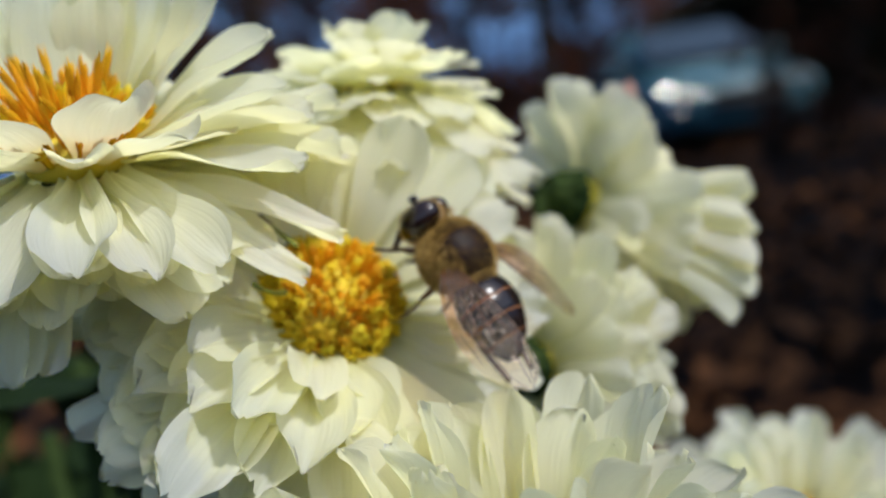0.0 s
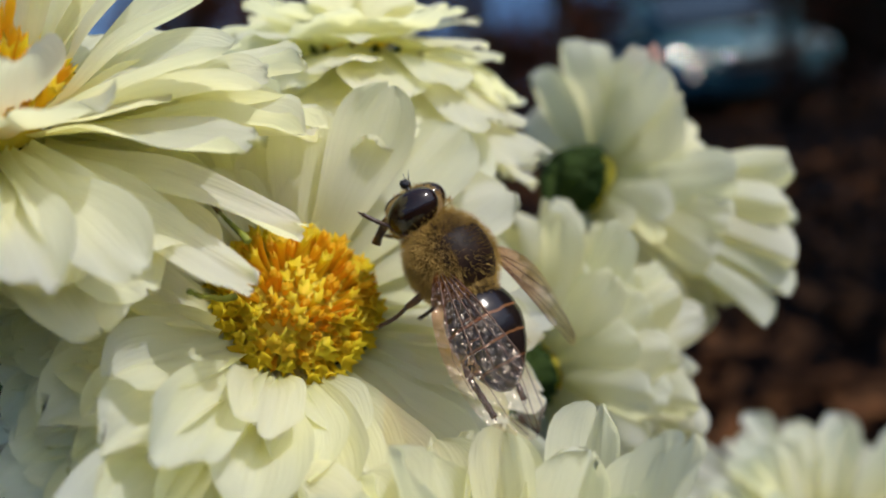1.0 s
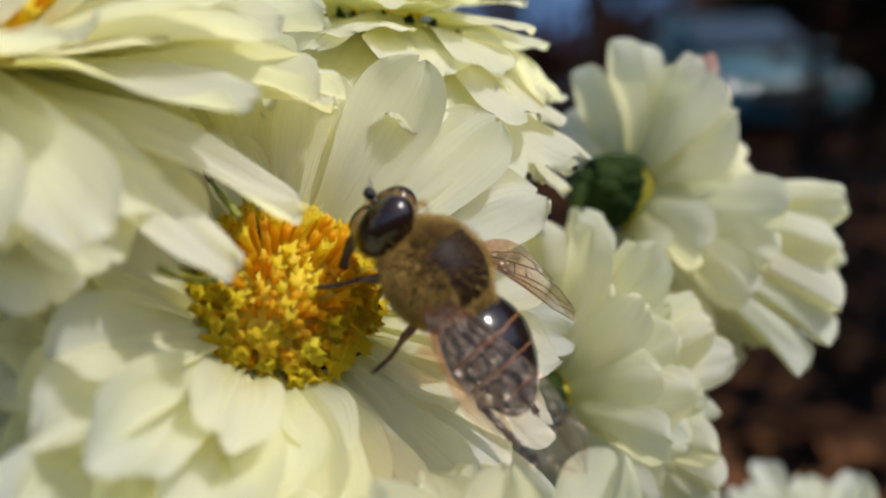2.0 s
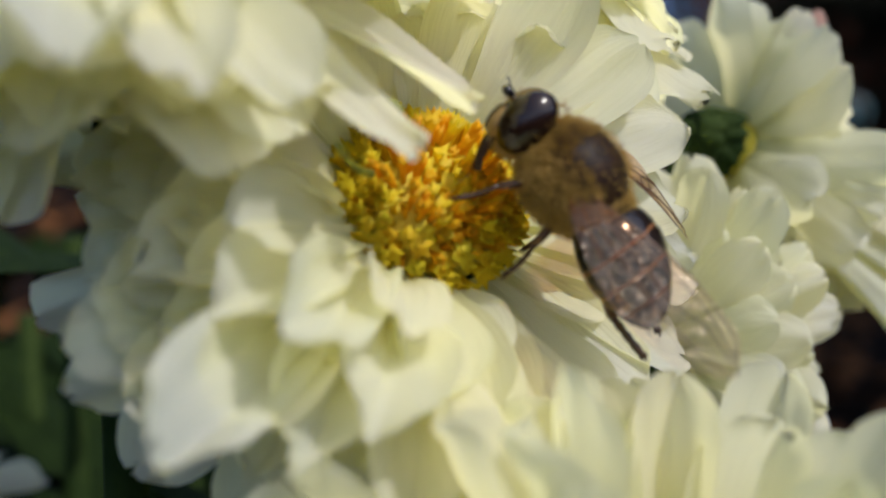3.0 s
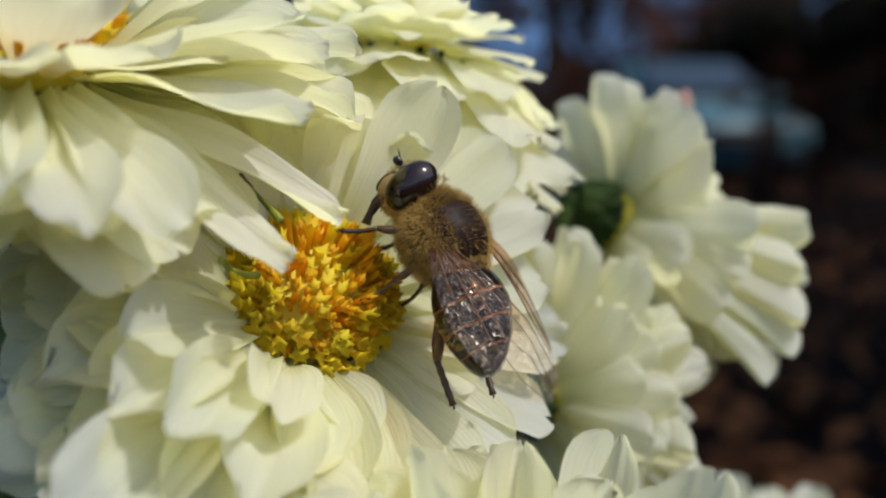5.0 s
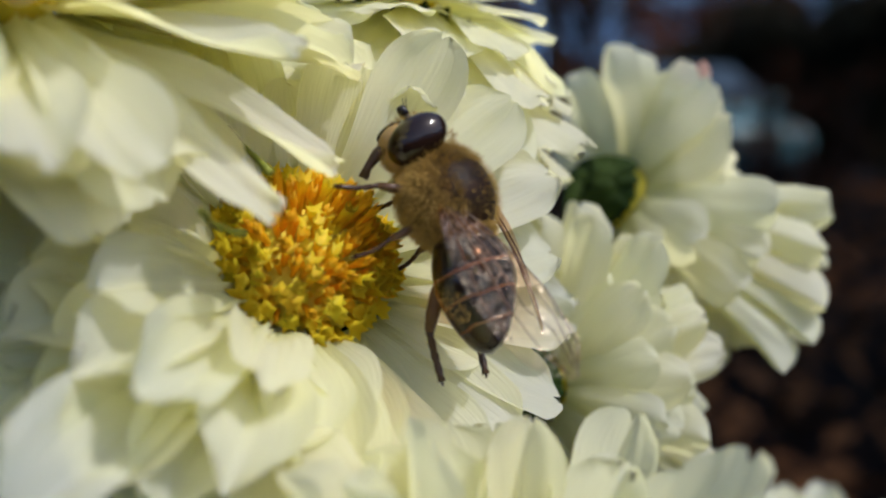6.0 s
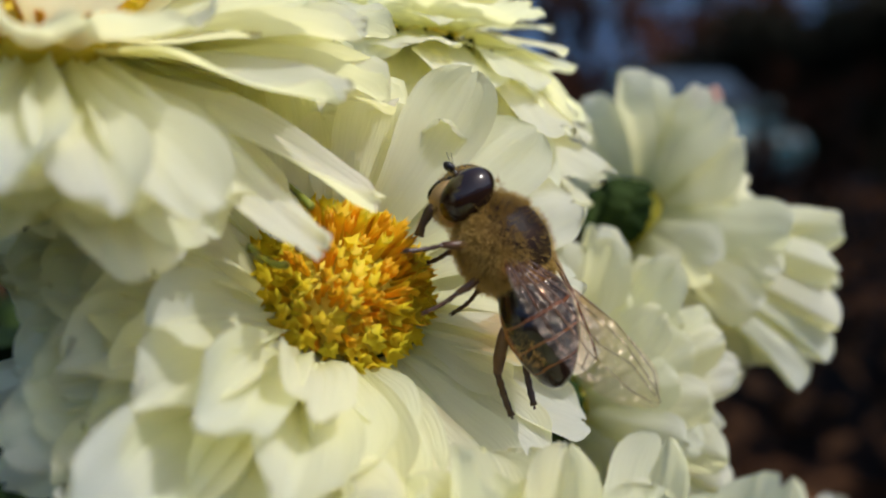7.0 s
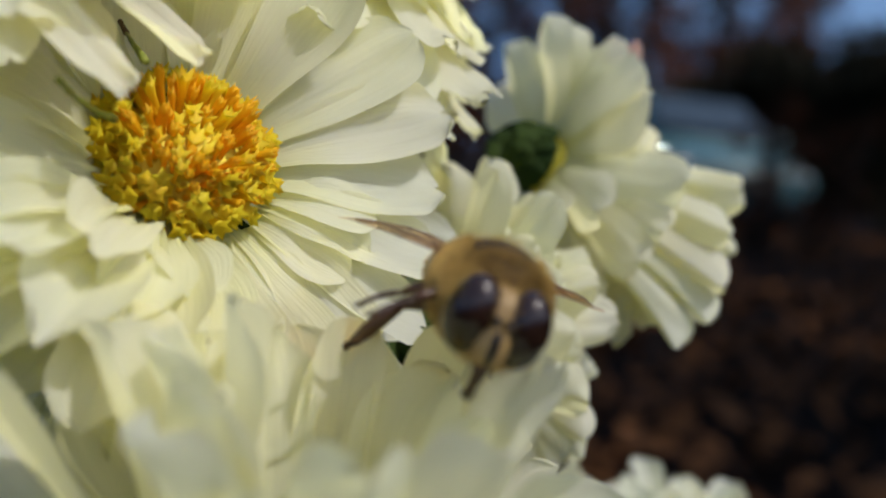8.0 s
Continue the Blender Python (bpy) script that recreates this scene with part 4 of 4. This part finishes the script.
def hairs(bm, centre, size, count, length, thick, seed, keep, comb=(0, 0, 0)):
    """Short tapered hairs standing on an ellipsoid."""
    rng = random.Random(seed)
    made = 0
    while made < count:
        d = Vector((rng.gauss(0, 1), rng.gauss(0, 1), rng.gauss(0, 1))).normalized()
        if not keep(d):
            continue
        p = Vector((d.x * size[0], d.y * size[1], d.z * size[2])) + Vector(centre)
        n = Vector((d.x / size[0], d.y / size[1], d.z / size[2])).normalized()
        way = (n + Vector(comb) + Vector((rng.gauss(0, 0.3), rng.gauss(0, 0.3), rng.gauss(0, 0.3)))).normalized()
        a = way.orthogonal().normalized() * thick
        b = way.cross(a).normalized() * thick
        vs = [bm.verts.new(p + a), bm.verts.new(p - a * 0.5 + b * 0.87), bm.verts.new(p - a * 0.5 - b * 0.87)]
        t = bm.verts.new(p + way * length * rng.uniform(0.6, 1.2))
        for k in range(3):
            bm.faces.new((vs[k], vs[(k + 1) % 3], t))
        made += 1


WING_VEINS = [
    [(0.0, 0.02), (0.25, 0.085), (0.6, 0.15), (0.88, 0.125), (1.0, 0.03)],
    [(0.02, 0.015), (0.35, 0.065), (0.7, 0.10), (0.95, 0.06)],
    [(0.02, 0.0), (0.3, 0.02), (0.62, 0.0), (0.78, 0.05), (0.96, 0.035)],
    [(0.03, -0.01), (0.32, -0.04), (0.6, -0.08), (0.86, -0.05), (0.97, 0.0)],
    [(0.03, -0.02), (0.25, -0.09), (0.5, -0.165), (0.72, -0.15)],
    [(0.32, 0.02), (0.34, -0.045)], [(0.60, -0.08), (0.63, -0.16)], [(0.44, 0.012), (0.45, -0.055)],
]


def wing_shape(u, v):
    """Outline of a wing of length 1 along +x: the leading edge is at v = 1."""
    lead = 0.02 + 0.135 * math.sin(min(1.0, u * 1.02) * math.pi * 0.62) ** 0.8 * (1 - max(0, (u - 0.82) / 0.18) ** 2.4)
    trail = -(0.015 + 0.20 * math.sin(math.pi * min(1.0, u * 0.93)) ** 0.75) * (1 - max(0, (u - 0.8) / 0.2) ** 2.4)
    return trail + (lead - trail) * v


def wing(parent, hinge, mirror, m):
    n, k = 22, 6
    bm = bmesh.new()
    layer = bm.loops.layers.uv.new("UVMap")
    ln = 11.0 * MM

    def z_at(u, v):
        return ln * (0.03 * math.sin(u * 3.0) - 0.03 * u * u + 0.007 * math.sin(v * 14 + u * 5))

    grid = [[bm.verts.new((i / n * ln, mirror * wing_shape(i / n, j / k) * ln, z_at(i / n, j / k))) for j in range(k + 1)] for i in range(n + 1)]
    for i in range(n):
        for j in range(k):
            f = bm.faces.new((grid[i][j], grid[i + 1][j], grid[i + 1][j + 1], grid[i][j + 1]))
            for loop, (a, b) in zip(f.loops, ((i, j), (i + 1, j), (i + 1, j + 1), (i, j + 1))):
                loop[layer].uv = (a / n, b / k * 0.35)
    w = part("wing", bm, WING, parent, "clear wing with a bronze sheen", m)
    for line in WING_VEINS:
        bm = bmesh.new()
        pts = []
        for (x0, y0), (x1, y1) in zip(line, line[1:]):
            for s in (0, 0.34, 0.67):
                pts.append((x0 + (x1 - x0) * s, y0 + (y1 - y0) * s))
        pts.append(line[-1])
        out = []
        for u, y in pts:
            lo, hi = wing_shape(u, 0), wing_shape(u, 1)
            v = (y - lo) / max(1e-6, hi - lo)
            out.append((u * ln, mirror * y * ln, z_at(u, v)))
        tube(bm, out, [(0.042 if i < len(out) * 0.4 else 0.024) * MM for i in range(len(out))], 5)
        part("vein", bm, VEIN, w)
    return w


def leg(parent, name, pts, thick):
    """A jointed leg: hip, knee, ankle, toe in mm on the fly."""
    hip, knee, ankle, toe = (Vector(p) * MM for p in pts)
    bm = bmesh.new()
    a = knee - hip
    tube(bm, [(0, 0, 0), a * 0.2, a * 0.55, a * 0.9, a], [thick * 0.7 * MM, thick * MM, thick * 1.05 * MM, thick * 0.6 * MM, thick * 0.5 * MM], 10)
    hairs(bm, a * 0.5, (a.length * 0.4, thick * MM, thick * MM), 1, 0.2 * MM, 0.01 * MM, 1, lambda d: True)
    femur = part("leg", bm, LEG, parent, "dark brown leg", Matrix.Translation(hip))
    bm = bmesh.new()
    b, c = knee - hip, ankle - hip
    bend = (c - b).orthogonal().normalized() * 0.12 * MM
    tube(bm, [b, b.lerp(c, 0.3) + bend, b.lerp(c, 0.7) + bend, c], [thick * 0.45 * MM, thick * 0.62 * MM, thick * 0.66 * MM, thick * 0.45 * MM], 10)
    part("shin", bm, SHIN, femur)
    bm = bmesh.new()
    d = toe - hip
    sag = (d - c).orthogonal().normalized() * 0.15 * MM
    line = [c.lerp(d, k / 8) + sag * math.sin(k / 8 * 3.14) for k in range(9)]
    tube(bm, line, [thick * (0.40 if k % 2 == 0 else 0.30) * MM for k in range(9)], 8)
    for s in (-1, 1):
        way = (d - c).normalized()
        o = way.orthogonal().normalized() * s
        tube(bm, [d, d + (way * 0.16 + o * 0.12) * MM, d + (way * 0.22 + o * 0.05) * MM - Vector((0, 0, 0.08 * MM))], [0.06 * MM, 0.045 * MM, 0.015 * MM], 5)
    part("foot", bm, LEG, femur, "slender clawed foot")
    return femur


def wing_pose(s, spread, lift=-3, tilt=16):
    """A wing on its hinge, spread degrees off the body's line; s: 1 left, -1 right."""
    return pose(-0.5 * MM, s * 2.1 * MM, 0.95 * MM, 0, 0, 0) @ pose(0, 0, 0, s * tilt, lift, 180 - s * spread)


NECK = Matrix.Translation((2.5 * MM, 0, 0))


def build_fly():
    top = new("drone_fly")
    tagged(top, "brown drone fly with golden fuzz and clear wings on the flower", "fly")
    # thorax, its back plate and fuzz
    bm = bmesh.new()
    ball(bm, (0, 0, 0), (2.85 * MM, 2.65 * MM, 2.45 * MM), 28, 18)
    ball(bm, (-2.25 * MM, 0, 0.85 * MM), (0.85 * MM, 1.25 * MM, 0.7 * MM), 20, 12)
    thorax = part("thorax", bm, THORAX, top)
    bm = bmesh.new()
    hairs(bm, (0, 0, 0), (2.82 * MM, 2.62 * MM, 2.42 * MM), 15000, 0.50 * MM, 0.012 * MM, 5, lambda d: not (-0.75 < d.x < 0.35 and d.z > 0.5 and abs(d.y) < 0.58 and (d.x * 37.7 + d.y * 51.3) % 1.0 < 0.88), (-0.25, 0, 0))
    hairs(bm, (-2.25 * MM, 0, 0.85 * MM), (0.84 * MM, 1.24 * MM, 0.69 * MM), 420, 0.4 * MM, 0.02 * MM, 6, lambda d: d.x < 0.2, (-0.5, 0, 0))
    part("fuzz", bm, FUZZ, thorax, "golden brown fuzz", smooth=False)
    # abdomen
    bm = bmesh.new()
    rings = []
    n = 30
    for i in range(n + 1):
        s = i / n
        r = math.sin(math.pi * min(1.0, 0.10 + s * 0.90)) ** 0.45 * (1 - 0.38 * max(0.0, s - 0.40) ** 1.1)
        notch = 1 - 0.03 * math.exp(-((((s * 4.3) % 1.0) - 0.5) / 0.08) ** 2)
        x = -s * 6.4 * MM
        z = (-0.25 - 0.9 * s * s) * MM
        w, h = 2.6 * MM * r * notch, 2.05 * MM * r * notch
        rings.append([(x, w * math.cos(a), z + h * math.sin(a)) for a in (2 * math.pi * k / 24 for k in range(24))])
    loft(bm, rings)
    abdomen = part("abdomen", bm, ABDOMEN, top, "glossy banded brown abdomen", pose(-1.9 * MM, 0, 0, 0, 0, 0))
    bm = bmesh.new()
    hairs(bm, (-3.1 * MM, 0, -0.5 * MM), (3.1 * MM, 2.5 * MM, 1.95 * MM), 450, 0.26 * MM, 0.011 * MM, 7, lambda d: abs(d.y) > 0.88 and d.z < 0.2, (-0.8, 0, 0))
    part("fuzz", bm, FUZZ, abdomen, "fine pale fringe", smooth=False)
    # head
    bm = bmesh.new()
    ball(bm, (3.35 * HM, 0, -0.15 * HM), (1.15 * HM, 1.75 * HM, 1.6 * HM), 26, 18)
    ball(bm, (4.25 * HM, 0, -0.65 * HM), (0.62 * HM, 0.72 * HM, 0.85 * HM), 18, 12)
    head = part("head", bm, FACE, top, "tan fuzzy head", Matrix.Translation((-0.25 * MM, 0, 0)))
    for s in (-1, 1):
        bm = bmesh.new()
        ball(bm, (3.58 * HM, s * 1.0 * HM, 0.08 * HM), (1.10 * HM, 1.08 * HM, 1.60 * HM), 26, 18)
        part("eye", bm, EYE_SKIN, head, "large glossy dark brown eye")
        bm = bmesh.new()
        tube(bm, [(4.35 * HM, s * 0.18 * HM, 0.35 * HM), (4.75 * HM, s * 0.25 * HM, 0.52 * HM)], [0.11 * HM, 0.13 * HM], 8)
        ball(bm, (5.0 * HM, s * 0.28 * HM, 0.52 * HM), (0.30 * HM, 0.16 * HM, 0.22 * HM), 12, 8)
        tube(bm, [(5.0 * HM, s * 0.30 * HM, 0.68 * HM), (5.5 * HM, s * 0.62 * HM, 1.0 * HM)], [0.03 * HM, 0.012 * HM], 5)
        part("antenna", bm, BLACK, head, "short black antenna with a bristle")
    bm = bmesh.new()
    ball(bm, (4.62 * HM, 0, -0.62 * HM), (0.33 * HM, 0.26 * HM, 0.75 * HM), 14, 10)
    part("face_stripe", bm, BLACK, head, "shiny black stripe down the face")
    bm = bmesh.new()
    tube(bm, [(4.1 * HM, 0, -1.2 * HM), (4.15 * HM, 0, -1.8 * HM), (3.95 * HM, 0, -2.5 * HM), (3.7 * HM, 0, -3.0 * HM)], [0.40 * HM, 0.30 * HM, 0.20 * HM, 0.27 * HM], 10)
    part("proboscis", bm, LEG, head, "black sucking mouthpart")
    bm = bmesh.new()
    hairs(bm, (3.5 * HM, 0, -0.15 * HM), (1.25 * HM, 1.7 * HM, 1.6 * HM), 900, 0.32 * HM, 0.016 * HM, 9, lambda d: abs(d.y) < 0.32 or d.z < -0.55, (0.2, 0, 0))
    hairs(bm, (2.7 * HM, 0, 0), (0.6 * HM, 1.9 * HM, 1.7 * HM), 500, 0.4 * HM, 0.016 * HM, 10, lambda d: d.x < 0.4, (0.1, 0, 0))
    part("fuzz", bm, FUZZ, head, "golden face fuzz", smooth=False)
    # wings, half folded over the back
    wings = [wing(top, 0, s, wing_pose(s, 20 if s > 0 else 12)) for s in (1, -1)]
    legs = []
    for s in (1, -1):
        legs.append(leg(top, "leg", [(1.5, s * 1.0, -1.7), (2.2, s * 1.6, -3.2), (2.5, s * 1.6, -5.4), (2.6, s * 1.5, -7.4)], 0.38))
        legs.append(leg(top, "leg", [(-0.3, s * 1.3, -1.8), (-0.9, s * 2.1, -3.4), (-1.2, s * 2.1, -5.4), (-1.2, s * 2.0, -7.4)], 0.36))
        legs.append(leg(top, "leg", [(-1.4, s * 1.2, -1.7), (-5.2, s * 2.8, -2.6), (-7.6, s * 2.9, -4.4), (-10.2, s * 2.6, -4.9)], 0.56))
    return top, legs, wings, head, abdomen


FLY, FLY_LEGS, FLY_WINGS, FLY_HEAD, FLY_ABDOMEN = build_fly()

FLY_PATH = [
(0, 0.00220, 0.06610, 0.58107, -9.5, -54.7, 142.0),
    (0.5, 0.00244, 0.06632, 0.58081, -0.8, -54.3, 135.4),
    (1, 0.00266, 0.06627, 0.58082, -4.8, -59.8, 141.6),
    (2.5, -0.00025, 0.06437, 0.58048, -31.3, -45.9, 172.4),
    (3, -0.00055, 0.06470, 0.58076, -26.0, -49.2, 167.9),
    (3.5, -0.00068, 0.06545, 0.58193, -20.3, -51.1, 155.0),
    (4, -0.00158, 0.06550, 0.58246, -28.1, -52.5, 167.2),
    (4.5, -0.00133, 0.06559, 0.58271, -29.8, -53.5, 171.4),
    (5, 0.00000, 0.06666, 0.58280, 2.4, -53.8, 140.5),
    (6.5, -0.00002, 0.06631, 0.58264, 3.0, -58.3, 146.2),
    (7, 0.00149, 0.06649, 0.58178, -11.6, -52.4, 161.3),
    (7.1, 0.00329, 0.06426, 0.58105, -31.1, -31.7, -161.7),
    (7.2, 0.00563, 0.06278, 0.57971, -20.8, -20.8, -161.2),
    (7.3, 0.00596, 0.06161, 0.58000, -19.7, -22.1, -160.0),
    (7.4, 0.00517, 0.05983, 0.57861, -13.4, -9.9, -145.2),
    (7.5, 0.00797, 0.05544, 0.57544, -56.2, -9.4, -98.1),
    (7.7, 0.00814, 0.05584, 0.57559, -31.1, -0.4, -88.6),
    (8, 0.01113, 0.05450, 0.57425, -13.8, 9.6, -86.8),
]


LEFT_WING = [(0.0, 12), (1.0, 12), (2.5, 8), (4.5, 8), (5.0, 2), (6.8, -6), (7.1, 0), (7.3, 8), (7.5, 24), (7.7, 25), (8.0, 24)]
RIGHT_WING = [(0.0, 54), (1.0, 50), (3.0, 58), (5.0, 50), (6.8, 44), (7.1, 36), (7.3, 28), (7.5, 24), (7.7, 25), (8.0, 24)]
# turn of the head: degrees about the fly's x and z
HEAD_TURN = [(0.0, 26, 14), (1.0, 28, 16), (2.5, 34, 14), (5.0, 36, 26), (6.5, 36, 26), (7.0, 32, 22), (7.2, 8, 14), (7.4, 4, 6), (7.5, 0, 0), (7.7, 0, 0), (8.0, 0, 0)]
# curl of the abdomen: degrees downwards
ABDOMEN_CURL = [(0.0, 0), (6.5, 4), (7.0, 8), (7.2, 22), (7.4, 24), (7.6, 12), (8.0, 10)]
# swing of each leg about its hip: degrees about the fly's x, y and z
FRONT_LEFT = [(0.0, 34, -44, 0), (0.5, 36, -50, 0), (1.0, 30, -64, 0), (2.5, 40, -20, 0), (3.0, 44, -25, 0), (3.5, 42, -16, 6), (4.0, 40, -10, 2), (4.5, 40, -25, 6), (5.0, 42, -30, 4), (6.5, 45, -28, 6), (7.0, 45, -36, 8), (7.3, 20, -40, 8), (7.5, 26, -14, 12), (7.7, 30, -22, 10), (8.0, 34, -10, 16)]
FRONT_RIGHT = [(0.0, 0, -20, 0), (0.5, 0, -28, 0), (1.0, 0, -34, 6), (2.5, 0, 6, -4), (3.5, 0, 2, 4), (4.5, 0, -6, -6), (5.0, 0, -14, 0), (6.5, 0, -12, -4), (7.0, 0, -10, 0), (7.3, -10, -40, 4), (7.5, -52, -30, 0), (7.7, -58, -34, 0), (8.0, -52, -40, 0)]
MID_LEFT = [(0.0, 32, 0, 0), (1.0, 34, 0, 4), (2.5, 34, 8, 6), (3.5, 36, 4, 4), (5.0, 34, 4, 0), (6.5, 36, 0, -4), (7.0, 40, -8, 4), (7.3, 24, 4, 6), (7.5, 36, 6, 0), (7.7, 42, 0, 8), (8.0, 38, 6, -6)]
MID_RIGHT = [(0.0, 0, 6, 0), (3.5, 3, 4, 4), (6.5, -2, 6, -4), (7.0, 0, 4, 0), (7.3, -16, 0, -6), (7.5, -64, -8, 6), (7.7, -66, -10, -6), (8.0, -60, -14, 6)]
HIND_LEFT = [(0.0, 0, 10, 0), (1.0, 0, 10, -3), (3.0, 0, 4, 3), (5.0, 0, -4, 0), (6.5, 0, -8, 2), (7.0, 0, -14, 4), (7.3, 6, -44, 8), (7.5, 20, -40, 0), (7.7, 26, -36, 8), (8.0, 20, -40, -4)]
HIND_RIGHT = [(0.0, 0, 8, 0), (3.0, 0, 2, 2), (6.5, 0, 0, -2), (7.0, 0, -10, -4), (7.3, 0, -40, -6), (7.5, -30, -40, 30), (7.7, -34, -38, 34), (8.0, -30, -36, 34)]
LEG_SWINGS = (FRONT_LEFT, MID_LEFT, HIND_LEFT, FRONT_RIGHT, MID_RIGHT, HIND_RIGHT)


def motions():
    walk(FLY, [(t, pose(x, y, z, rx, ry, rz)) for t, x, y, z, rx, ry, rz in FLY_PATH])
    for w, s, rows in ((FLY_WINGS[0], 1, LEFT_WING), (FLY_WINGS[1], -1, RIGHT_WING)):
        walk(w, [(t, wing_pose(s, spread, *((12 if t > 7.6 else -3, 4) if t > 7.2 else (-9, 30) if s > 0 else (22, 10)))) for t, spread in rows])
    walk(FLY_HEAD, [(t, Matrix.Translation((-0.25 * MM, 0, 0)) @ NECK @ pose(0, 0, 0, rx, 0, rz) @ NECK.inverted()) for t, rx, rz in HEAD_TURN])
    walk(FLY_ABDOMEN, [(t, pose(-1.9 * MM, 0, 0, 0, -curl, 0)) for t, curl in ABDOMEN_CURL])
    for limb, rows in zip(FLY_LEGS, LEG_SWINGS):
        hip = limb.matrix_local.translation.copy()
        walk(limb, [(t, Matrix.Translation(hip) @ pose(0, 0, 0, rx, ry, rz)) for t, rx, ry, rz in rows])


motions()
